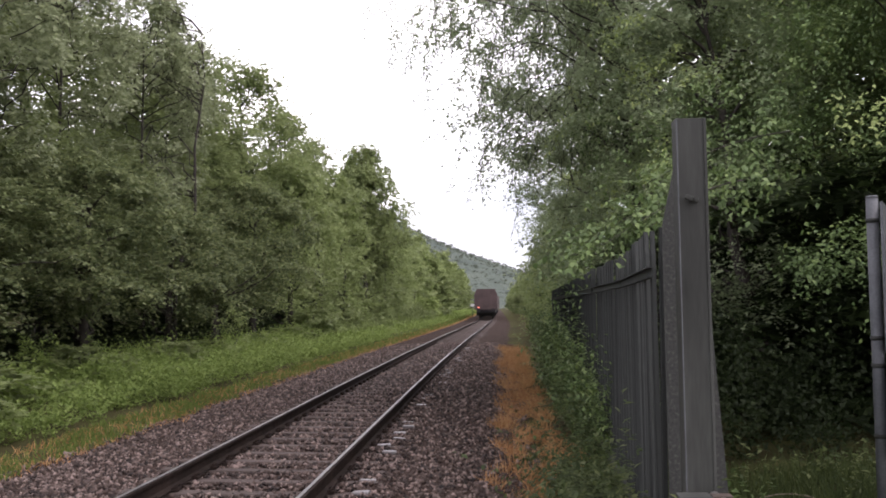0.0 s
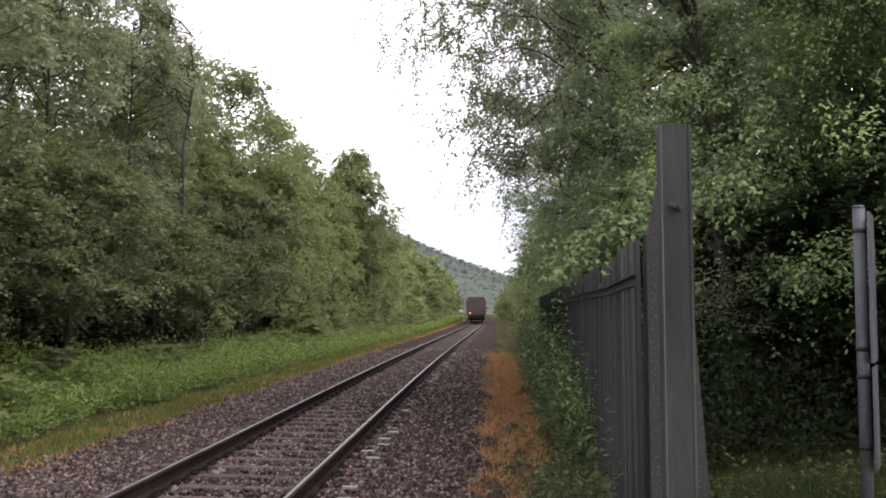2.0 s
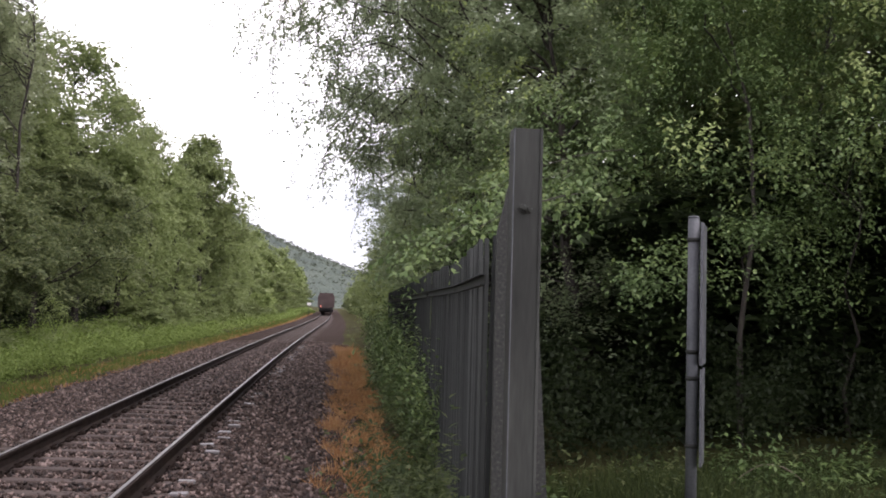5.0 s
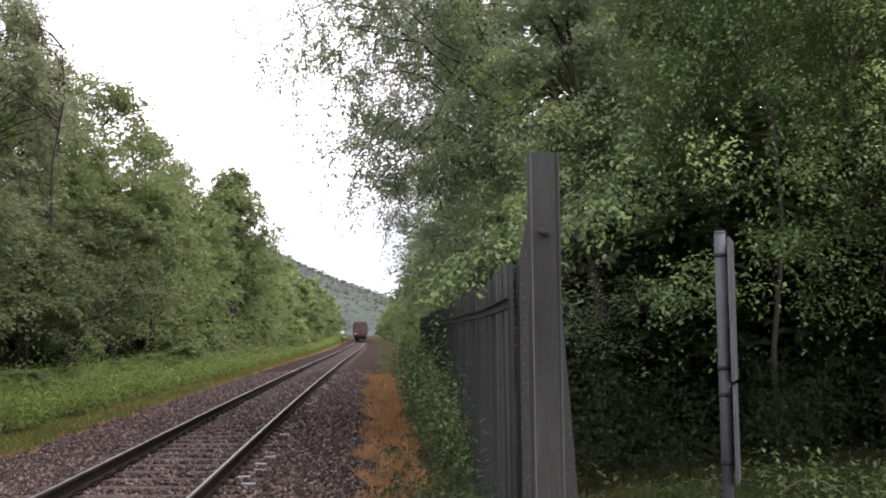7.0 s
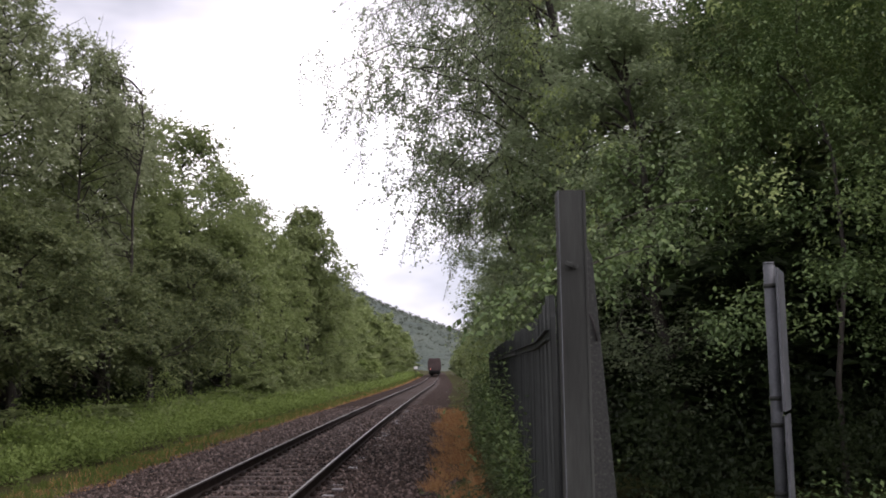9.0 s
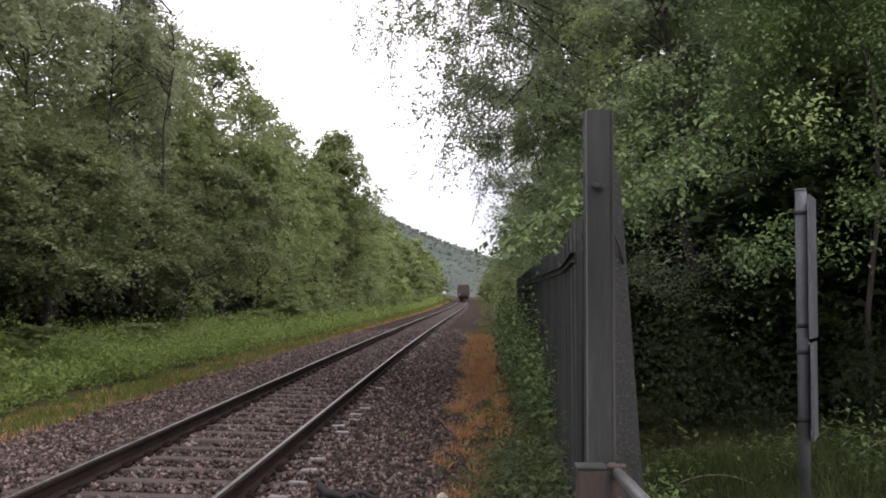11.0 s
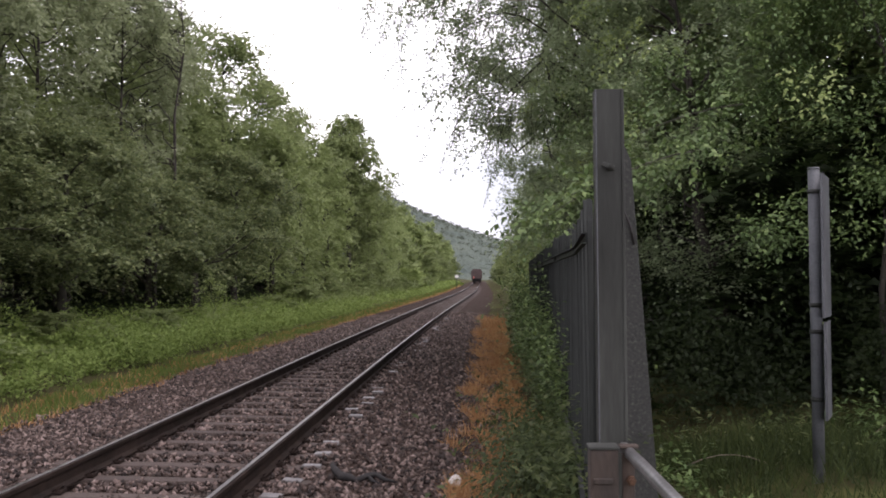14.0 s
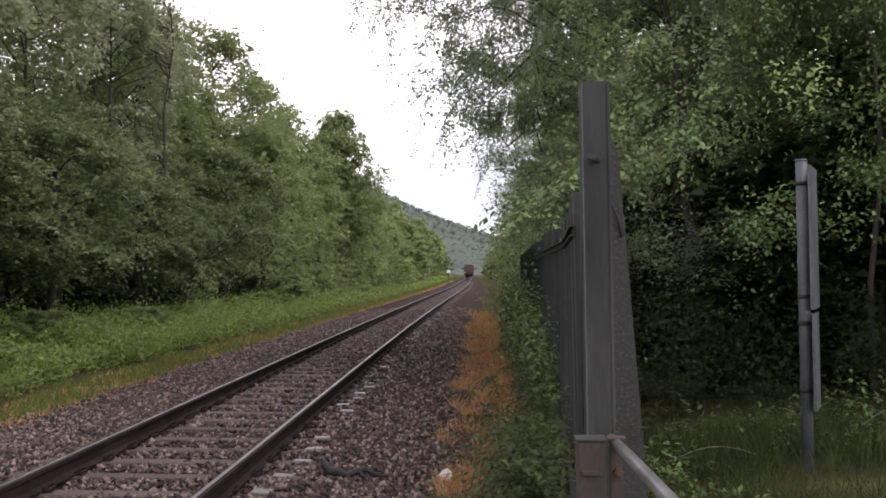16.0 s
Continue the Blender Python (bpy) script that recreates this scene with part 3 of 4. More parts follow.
def build_left_wood():
    rng = np.random.default_rng(21)
    broad = make_tree("broadleaf_tree", "dense mid-green broadleaf tree in the lineside wood", 3, 12.5, 3.3, 1.6, 120, 190, 0.085, M_leaf_mid, (0.7, 1.25), limbs=14, squash=0.55)
    grey = make_tree("willow_tree", "grey-green willow with layered leafy boughs in the lineside wood", 4, 6.4, 2.9, 1.3, 84, 270, 0.062, M_leaf_willow, (0.55, 0.95), squash=0.4, limbs=18, droop=0.45)
    ash = make_tree("ash_tree", "thin open-crowned tree with bare twigs showing at the top", 5, 13.2, 2.7, 4.5, 90, 190, 0.075, M_leaf_grey, (0.55, 1.0), twigs=2, limbs=28, trunk=0.075, stems=2, squash=0.55)
    fresh = make_tree("young_tree", "bright fresh-green young tree beside the line", 6, 8.0, 2.4, 0.3, 80, 190, 0.08, M_leaf_bright, (0.6, 1.1), squash=0.6)
    birch = make_tree("birch_tree", "tall dark birch with a ragged crown standing above the wood", 7, 14.0, 3.5, 1.0, 150, 170, 0.1, M_leaf_mid, (0.6, 1.15), shape="oval", trunk=0.16, limbs=40, droop=0.9)
    bush = make_tree("bush", "leafy green bush at the edge of the wood", 8, 3.0, 1.9, 0.1, 34, 140, 0.095, M_leaf_mid, (0.4, 0.75), shape="bush", trunk=0.05, limbs=8, category="bush", droop=0.12)
    bush2 = make_tree("bush", "fresh yellow-green bush at the edge of the wood", 9, 2.4, 1.6, 0.05, 26, 140, 0.088, M_leaf_bright, (0.35, 0.65), shape="bush", trunk=0.04, limbs=8, category="bush", droop=0.12)
    fresh_far = make_tree("young_tree", "bright green lineside tree far down the line", 16, 8.0, 2.5, 0.2, 50, 80, 0.2, M_leaf_bright, (0.6, 1.05), squash=0.6, limbs=6)
    broad_far = make_tree("broadleaf_tree", "mid-green broadleaf tree far down the line", 17, 11.0, 3.2, 0.6, 60, 80, 0.23, M_leaf_mid, (0.7, 1.2), squash=0.6, limbs=6)
    thicket = make_tree("thicket", "dense shrub thicket deep under the trees, leaf colour darkened for shade", 46, 5.0, 2.4, 0.1, 60, 130, 0.105, M_leaf_shade, (0.6, 1.0), shape="tall", trunk=0.025, stems=2, limbs=8)
    deep = make_tree("broadleaf_tree", "tall mid-green tree standing deep in the lineside wood", 18, 13.6, 3.2, 2.0, 90, 100, 0.15, M_leaf_mid, (0.8, 1.4), squash=0.7, limbs=8, shape="oval", on_shoot=10)
    deep_spots = [(-15.6 + 1.1 * math.sin(2.3 * k), 19.0 + 5.2 * k, 67 * k, 1.0, (0.92 if k > 4 else 0.72) + 0.1 * math.sin(1.7 * k)) for k in range(16)]
    deep_spots += [(-12.6, 46.0, 33, 1.0, 0.95), (-12.4, 53.5, 133, 1.0, 0.95), (-12.2, 61.5, 233, 1.0, 0.92), (-15.0, 79.0, 50, 1.0, 1.12), (-14.5, 70.0, 90, 1.0, 1.1)]
    place(deep, deep_spots)
    # Dark-leaved backing added to close the light band under the left trees.
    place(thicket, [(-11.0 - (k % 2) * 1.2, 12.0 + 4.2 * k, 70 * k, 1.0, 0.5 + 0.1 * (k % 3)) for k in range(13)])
    place(ash, [(-11.0, 27.5, 20, 1.0, 1.0), (-10.8, 23.0, 150, 0.95, 0.93), (-10.6, 33.0, 250, 0.95, 0.97), (-10.5, 18.0, 80, 0.9, 0.9), (-11.5, 38.0, 300, 0.9, 0.95)])
    place(broad, [(-12.0, 42.0, 0, 1.0, 1.0), (-13.8, 31.0, 70, 1.1, 0.93), (-11.4, 49.0, 140, 1.0, 1.1), (-11.0, 56.0, 220, 1.0, 1.02), (-14.0, 24.0, 300, 1.1, 0.88), (-13.6, 36.5, 190, 1.1, 0.95), (-14.0, 46.5, 260, 1.1, 0.95), (-11.0, 65.0, 30, 1.0, 1.0), (-13.0, 15.0, 200, 0.9, 0.8)])
    place(grey, [(-8.9, 24.5, 10, 0.95, 0.82), (-8.8, 30.5, 100, 1.0, 0.86), (-9.0, 19.0, 200, 0.95, 0.76), (-9.2, 37.0, 290, 1.05, 1.05), (-8.8, 13.8, 60, 0.9, 0.75), (-9.4, 43.5, 20, 1.1, 1.3), (-10.8, 21.0, 90, 1.0, 1.0), (-10.6, 28.0, 190, 1.0, 1.1)])
    place(birch, [(-8.7, 76.0, 0, 1.0, 1.0), (-8.4, 74.0, 100, 1.0, 0.86), (-11.5, 84.0, 120, 1.0, 0.85)])
    place(fresh, [(-8.9, 49.5, 0, 1.0, 1.1), (-8.8, 57.0, 90, 1.0, 1.1), (-8.6, 65.0, 200, 0.95, 0.9), (-7.7, 81.0, 250, 1.0, 1.05), (-7.8, 88.0, 40, 1.0, 0.9), (-8.0, 95.0, 140, 1.0, 0.95)])
    for i, y in enumerate(np.arange(101, 300, 9.0)):
        far = (fresh_far, broad_far, fresh_far)[i % 3]
        mm = (far, scaled(-9.3 + bend(y) - 1.0 * (i % 2), y, i * 77, 1.05, (1.0, 0.72, 1.1)[i % 3] * (0.88 + 0.2 * rng.random()) * (1 + 0.001 * (y - 100))))
        if i < 2:
            far.matrix_basis = mm[1]
        else:
            copy_thing(*mm)
    spots = []
    for y in np.concatenate([np.arange(11, 60, 2.6), np.arange(60, 130, 4)]):
        spots.append((-7.4 + rng.normal() * 0.35 + bend(y), y, rng.random() * 360, 0.75 + 0.35 * rng.random(), (0.65 + 0.35 * rng.random()) * (1.3 if y > 45 else 0.55)))
    place(bush, spots[::2])
    place(bush2, [(x + 0.5, y, r, s * 0.8, z * 0.75) for x, y, r, s, z in spots[1::2]])
    return broad, grey, fresh, birch, bush, bush2, fresh_far, broad_far, thicket, deep
WOOD = build_left_wood()


def make_weeping_birch():
    """A birch whose long boughs arch out over the line, with hanging leafy strands."""
    rng = np.random.default_rng(77)
    root = thing("weeping_birch", "birch with thin arching boughs and hanging leafy strands over the track", "tree", m=pose(4.95, 17.2, -0.15))
    bm = bmesh.new()
    trunk = [Vector(p) for p in ((0, 0, -0.2), (-0.1, 0, 2.5), (-0.35, -0.1, 5.0), (-0.8, -0.2, 7.5), (-1.3, -0.3, 10.0))]
    add_tube(bm, trunk, [0.17, 0.14, 0.11, 0.08, 0.03], 8, False)
    part("trunk", bm, M_bark, root)
    bl = bmesh.new()
    P = []
    tips = [(-5.1, -1.0, 7.6), (-4.7, -1.6, 6.9), (-4.4, -0.4, 8.6), (-4.6, 0.6, 7.4), (-3.9, -1.2, 6.2), (-3.6, 0.4, 9.4), (-3.5, 1.4, 6.9), (-3.2, -0.8, 5.6), (-3.0, 1.0, 8.2), (-2.6, -1.6, 7.6), (-2.4, 0.2, 10.4), (-3.6, -0.2, 5.2), (-2.8, 0.6, 5.0), (-4.0, 0.2, 9.2)]
    tips = [(x + 0.15, y, z - 0.6) for x, y, z in tips]
    for tip in tips:
        tip = Vector(tip)
        k = min(3.9, max(1.4, (tip.z - 0.7) / 2.5))
        a = trunk[int(k)].lerp(trunk[int(k) + 1], k - int(k))
        seg = 7
        pts = [a.lerp(tip, i / seg) + Vector((0, 0, 1.1 * math.sin(i / seg * math.pi) * (0.4 + 0.6 * i / seg))) + Vector(rng.normal(size=3)) * 0.07 for i in range(seg + 1)]
        add_tube(bl, pts, [0.024 - 0.019 * i / seg for i in range(seg + 1)], 5, False)
        for i in range(2, seg + 1):
            cl = np.array(pts[i])[None] + rng.normal(size=(90, 3)) * [0.16, 0.16, 0.16]
            P.extend(Vector(v) for v in cl)
            for _ in range(8):
                s = pts[i] + Vector(rng.normal(size=3)) * 0.22
                L = 0.2 + 0.95 * rng.random() ** 1.5
                e = s + Vector((rng.normal() * 0.3 - 0.1, rng.normal() * 0.3, -L))
                add_tube(bl, [s, s.lerp(e, 0.5) + Vector((-0.06, 0, 0.05)), e], [0.006, 0.005, 0.003], 3, False)
                for q in range(int(60 * L)):
                    f = rng.random()
                    P.append(s.lerp(e, f) + Vector(rng.normal(size=3)) * 0.035)
    part("branchwork", bl, M_bark, root)["kind"] = "stuff"
    P = np.array(P)
    leaves("crown", P, 0.027 * (0.7 + 0.6 * rng.random(len(P))), M_leaf_over, rng, True, 0.0, root)


def build_right_wood():
    broad, grey, fresh, birch, bush, bush2, fresh_far, broad_far, thicket, deep = WOOD
    over = make_tree("overhanging_tree", "tall grey-green tree leaning out over the fence towards the track", 31, 11.0, 3.0, 2.0, 150, 300, 0.042, M_leaf_over, (0.45, 0.85), lean=(-1.2, 0), limbs=30, trunk=0.15, squash=0.55)
    place(over, [(5.3, 20.0, 0, 1.0, 1.0), (5.2, 27.0, 20, 0.95, 0.95), (5.4, 35.0, -30, 0.9, 0.85), (4.7, 18.8, 15, 0.95, 0.97)])
    copy_thing(over, scaled(5.3, 13.8, -20, 0.72, 0.62))
    make_weeping_birch()
    for i, (x, y, s, sz) in enumerate([(5.4, 45, 1.0, 0.85), (5.2, 53, 0.95, 0.75), (5.4, 62, 0.95, 0.75), (5.2, 72, 0.95, 0.7), (5.4, 83, 1.0, 0.75)]):
        copy_thing(fresh, scaled(x + bend(y), y, i * 60, s, sz))
    for i, y in enumerate(np.arange(94, 290, 12.0)):
        copy_thing((fresh_far, broad_far)[i % 2], scaled(5.6 + bend(y), y, i * 50, 0.9, (0.75, 0.5)[i % 2]))
    for i, (x, y, s, sz) in enumerate([(4.3, 24, 0.9, 1.0), (4.4, 29, 1.0, 1.2), (4.4, 34, 1.0, 1.3), (4.3, 40, 1.0, 1.3), (4.6, 48, 1.0, 1.2), (4.6, 57, 1.0, 1.2), (4.9, 67, 1.0, 1.2)]):
        copy_thing(bush2, scaled(x + bend(y), y, i * 97, s, sz))
    haw = make_tree("hawthorn", "large dark hawthorn with drooping fresh-leaved sprays behind the sign pole", 41, 7.6, 3.2, 1.5, 130, 375, 0.027, M_leaf_haw, (0.4, 0.75), trunk=0.035, tri=False, shape="tall", limbs=4, stems=1, squash=0.35, droop=0.55, on_shoot=15, up=0.8, tips=(55, 3.0, 6.6, M_leaf_young))
    place(haw, [(6.6, 11.4, 0, 1.0, 1.0), (9.8, 9.6, 12, 1.0, 1.05), (8.8, 13.6, 200, 1.05, 1.3), (6.6, 15.4, 300, 1.05, 1.4)])
    # Backing thickets, some unseen, added to close sky gaps and cut skylight.
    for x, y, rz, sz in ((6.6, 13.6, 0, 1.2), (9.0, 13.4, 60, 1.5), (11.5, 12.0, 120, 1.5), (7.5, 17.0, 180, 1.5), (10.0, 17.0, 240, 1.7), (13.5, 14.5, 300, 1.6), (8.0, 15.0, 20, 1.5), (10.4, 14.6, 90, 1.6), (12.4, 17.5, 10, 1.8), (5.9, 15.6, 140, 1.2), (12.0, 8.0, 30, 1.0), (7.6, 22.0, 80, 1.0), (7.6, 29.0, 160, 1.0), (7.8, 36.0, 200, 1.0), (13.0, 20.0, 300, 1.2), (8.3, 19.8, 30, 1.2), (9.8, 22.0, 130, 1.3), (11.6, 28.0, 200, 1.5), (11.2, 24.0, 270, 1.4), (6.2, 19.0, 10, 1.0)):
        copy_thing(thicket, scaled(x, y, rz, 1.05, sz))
    for x, y, rz, sz in ((11.5, 15.5, 30, 0.95), (8.6, 18.0, 80, 0.9), (7.0, 20.0, 210, 0.85), (13.5, 12.0, 150, 0.9), (8.8, 33, 130, 0.9), (9.5, 43, 10, 0.85), (14.0, 26, 80, 0.95), (8.4, 21.0, 10, 0.9), (12.0, 20.0, 100, 0.9), (15.5, 17.0, 60, 0.9)):
        copy_thing(deep, scaled(x, y, rz, 1.0, sz))


def build_sprays():
    rng = np.random.default_rng(88)
    for x, y, z, L in ((3.0, 7.2, 2.35, 0.8), (3.2, 9.0, 2.5, 1.0), (3.3, 11.0, 2.6, 1.1), (3.7, 13.5, 2.6, 1.3), (3.9, 16.5, 2.7, 1.4), (3.6, 8.2, 2.9, 1.0)):
        root = thing("leafy_branch", "leafy green branch hanging through over the fence top", "branch", "branches over the fence", m=pose(x, y, z))
        bm = bmesh.new()
        pts = [Vector((1.0 * (1 - k) * 0.8, 0.9 * (1 - k), 0.25 * (1 - k) - 0.35 * k * k)) + Vector((-L * 0.7 * k, 0, 0)) for k in np.linspace(0, 1, 6)]
        add_tube(bm, pts, [0.007, 0.006, 0.005, 0.004, 0.003, 0.002], 5)
        part("stem", bm, M_bark, root)
        A = np.repeat(np.array(pts), 7, axis=0) + rng.normal(size=(42, 3)) * 0.07
        D = unit(rng.normal(size=A.shape) * 0.7 + [-0.5, -0.4, 0.1])
        Q, U, V = sprays(rng, A, D, 0.2 + 0.35 * rng.random(42), 12, 0.5, 0.8, 0.02)
        leaf_mesh("foliage", Q, U, V, 0.03 * (0.7 + 0.6 * rng.random(len(Q))), M_leaf_haw, True, root)
build_right_wood()
build_sprays()

# ---------------------------------------------------------------- fence, post, sign
FX, FY, FK = 2.53, 5.36, 0.075
def fence_at(s):
    """The fence edges away from the line at first, then runs almost along it."""
    return FX + FK * min(s, 2.75) + 0.03 * max(0.0, s - 2.75), FY + s

def build_fence():
    bm = bmesh.new()
    w = [(-0.034, 0.0), (-0.024, 0.022), (-0.009, 0.004), (0.009, 0.004), (0.024, 0.022), (0.034, 0.0)]
    rows = []
    for z, k in ((0.0, 1.0), (2.12, 1.0), (2.25, 0.25)):
        rows.append([bm.verts.new((b, a * k, z)) for a, b in w])
    back = [[bm.verts.new((v.co.x + 0.004, v.co.y, v.co.z)) for v in r] for r in rows]
    for r0, r1 in zip(rows, rows[1:]):
        for i in range(5):
            bm.faces.new((r0[i], r0[i + 1], r1[i + 1], r1[i]))
    for r0, r1 in zip(back, back[1:]):
        for i in range(5):
            bm.faces.new((r1[i], r1[i + 1], r0[i + 1], r0[i]))
    for i in (0, 5):
        for a in (0, 1):
            bm.faces.new((rows[a][i], back[a][i], back[a + 1][i], rows[a + 1][i]))
    pm = bpy.data.meshes.new("pale")
    bm.to_mesh(pm)
    bm.free()
    pm.materials.append(M_steel_dark)
    rng = np.random.default_rng(4)
    for k in range(9):
        x, y = fence_at(k * 2.75)
        z0 = -0.24
        ang = -math.degrees(math.atan2(fence_at((k + 1) * 2.75)[0] - x, 2.75))
        panel = thing("fence_panel", "weathered grey steel palisade fence panel grown through by branches", "fence", "lineside palisade fence", m=pose(x, y, z0, 0, 0, ang))
        for i in range(18):
            p = new("pale", pm)
            p.parent = panel
            p.matrix_basis = pose(0.012, 0.1 + i * 0.15, rng.normal() * 0.008, rng.normal() * 0.3, rng.normal() * 0.4, rng.normal() * 2)
        for h in (0.35, 2.0):
            bm = bmesh.new()
            add_prism(bm, [(-0.03, -0.03), (0.0, -0.03), (0.0, 0.03), (-0.03, 0.03), (-0.03, 0.024), (-0.006, 0.024), (-0.006, -0.024), (-0.03, -0.024)], 2.75, pose(-0.005, 0, h))
            part("rail", bm, M_steel_dark, panel)
        bm = bmesh.new()
        add_prism(bm, [(-0.05, -0.05), (0.05, -0.05), (0.05, -0.042), (0.004, -0.042), (0.004, 0.042), (0.05, 0.042), (0.05, 0.05), (-0.05, 0.05), (-0.05, 0.042), (-0.004, 0.042), (-0.004, -0.042), (-0.05, -0.042)], 2.5, Matrix.Translation((0.09, 0, -0.2)) @ Matrix.Rotation(radians(90), 4, "X") @ Matrix.Scale(-1, 4, (0, 1, 0)))
        o = part("post", bm, M_steel, panel)
build_fence()


def build_gate_post():
    p = thing("gate_post", "tall weathered grey steel channel post with a bolt near its top", "post", m=pose(2.49, 4.12, -0.3))
    bm = bmesh.new()
    H = 2.64
    add_prism(bm, [(-0.059, 0.0), (0.059, 0.0), (0.059, -0.1), (0.049, -0.1), (0.049, -0.01), (-0.049, -0.01), (-0.049, -0.1), (-0.059, -0.1)], H, Matrix.Rotation(radians(90), 4, "X") @ Matrix.Scale(1, 4, (0, 1, 0)))
    part("channel", bm, M_steel, p)
    bm = bmesh.new()
    add_tube(bm, [(0.0, 0.0, 2.31), (0.0, -0.05, 2.31)], 0.008, 8)
    add_tube(bm, [(0.0, -0.008, 2.31), (0.0, -0.022, 2.31)], 0.019, 6)
    add_box(bm, 0.055, 0.008, 0.02, pose(-0.012, -0.035, 2.31, 0, 20, 0), 0.003)
    part("bolt", bm, M_steel, p, "dark protruding bolt with a wing nut")
    for a, w, mt in ((-1, 0.005, M_pole), (1, 0.012, M_steel)):
        bm = bmesh.new()
        add_box(bm, w, 0.006, H, pose(a * (0.06 - w / 2), -0.0025, H / 2), 0.002)
        part("flange_edge", bm, mt, p, "worn rounded edge of the channel")
    # tapered stay plate behind the post
    s = thing("stay_plate", "lichen-spotted tapered steel plate standing beyond the tall post", "plate", m=pose(2.53, 5.3, -0.3))
    bm = bmesh.new()
    V = [(0.04, 0), (0.39, 0), (0.345, 0.8), (0.23, 2.48), (0.155, 2.65), (0.12, 2.66), (0.04, 2.3)]
    n = len(V)
    a = [bm.verts.new((x, 0, z)) for x, z in V]
    b = [bm.verts.new((x, 0.03, z)) for x, z in V]
    bm.faces.new(a)
    bm.faces.new(list(reversed(b)))
    for i in range(n):
        bm.faces.new((a[(i + 1) % n], a[i], b[i], b[(i + 1) % n]))
    bmesh.ops.recalc_face_normals(bm, faces=bm.faces)
    part("plate", bm, M_plate, s)
    bm = bmesh.new()
    add_tube(bm, [(0.16, -0.012, 2.3), (0.185, -0.02, 2.2), (0.22, -0.015, 2.12), (0.24, -0.01, 2.02)], 0.007, 5)
    part("cable", bm, M_rubber, s, "loose black cable end")
    # low barrier post and its rail
    g = thing("barrier_post", "short dark steel barrier post carrying a worn tubular rail", "post", m=pose(2.418, 3.9, -0.3))
    bm = bmesh.new()
    add_box(bm, 0.11, 0.1, 1.17, pose(0, 0, 0.585), 0.006)
    part("post", bm, M_old_post, g)
    bm = bmesh.new()
    add_box(bm, 0.12, 0.11, 0.012, pose(0, 0, 1.176), 0.003)
    part("cap", bm, M_steel, g)
    bm = bmesh.new()
    add_tube(bm, [(0.1, 0.12, 1.15), (0.115, -0.2, 1.147), (0.135, -0.85, 1.14), (0.15, -1.6, 1.13)], 0.024, 10)
    add_tube(bm, [(0.15, -1.6, 1.13), (0.155, -1.64, 0.9), (0.16, -1.65, 0.0)], 0.024, 10)
    part("rail", bm, M_worn, g, "worn shiny tubular handrail")
    bm = bmesh.new()
    add_box(bm, 0.05, 0.012, 0.5, pose(0.1, 0.0, 0.9), 0.002)
    add_box(bm, 0.075, 0.06, 0.01, pose(0.105, 0.03, 1.172), 0.002)
    part("bracket", bm, M_old_post, g)
    for x, z in ((0.108, 1.045), (0.108, 0.9)):
        bm = bmesh.new()
        add_tube(bm, [(x, -0.005, z), (x, -0.03, z)], 0.02, 6)
        add_tube(bm, [(x, -0.03, z), (x, -0.045, z)], 0.011, 8)
        part("bolt", bm, M_rust, g, "rusty bolt head")
    bm = bmesh.new()
    add_box(bm, 0.075, 0.016, 0.022, pose(-0.005, -0.056, 1.05), 0.004)
    part("latch", bm, M_old_post, g)


build_gate_post()


def build_sign():
    s = thing("sign_pole", "grey round steel pole with two sign plates seen from behind", "sign", m=pose(4.47, 7.45, -0.15))
    bm = bmesh.new()
    add_tube(bm, [(0, 0, -0.2), (0, 0, 2.5)], 0.044, 14)
    add_tube(bm, [(0, 0, 2.5), (0, 0, 2.515)], [0.047, 0.04], 14)
    part("pole", bm, M_pole, s)
    for z0, z1, wdt, clamps in ((1.38, 2.45, 0.45, (2.33, 1.47)), (0.62, 1.35, 0.3, (1.27, 0.76))):
        bm = bmesh.new()
        add_box(bm, wdt, 0.005, z1 - z0, pose(0.078, -0.03, (z0 + z1) / 2, 0, 0, 65), 0.002)
        for a in (-1, 1):
            add_box(bm, 0.005, 0.02, z1 - z0, pose(0.078, -0.03, (z0 + z1) / 2, 0, 0, 65) @ pose(a * wdt / 2, 0.008, 0), 0.001)
        part("sign_plate", bm, M_pole, s, "grey back of a flanged sign plate")
        for zc in clamps:
            bm = bmesh.new()
            add_tube(bm, [(0, 0, zc - 0.016), (0, 0, zc + 0.016)], 0.05, 14)
            add_box(bm, wdt * 0.9, 0.018, 0.03, pose(0.07, -0.022, zc, 0, 0, 65), 0.003)
            part("clamp", bm, M_steel, s, "steel band clamp and channel")
build_sign()

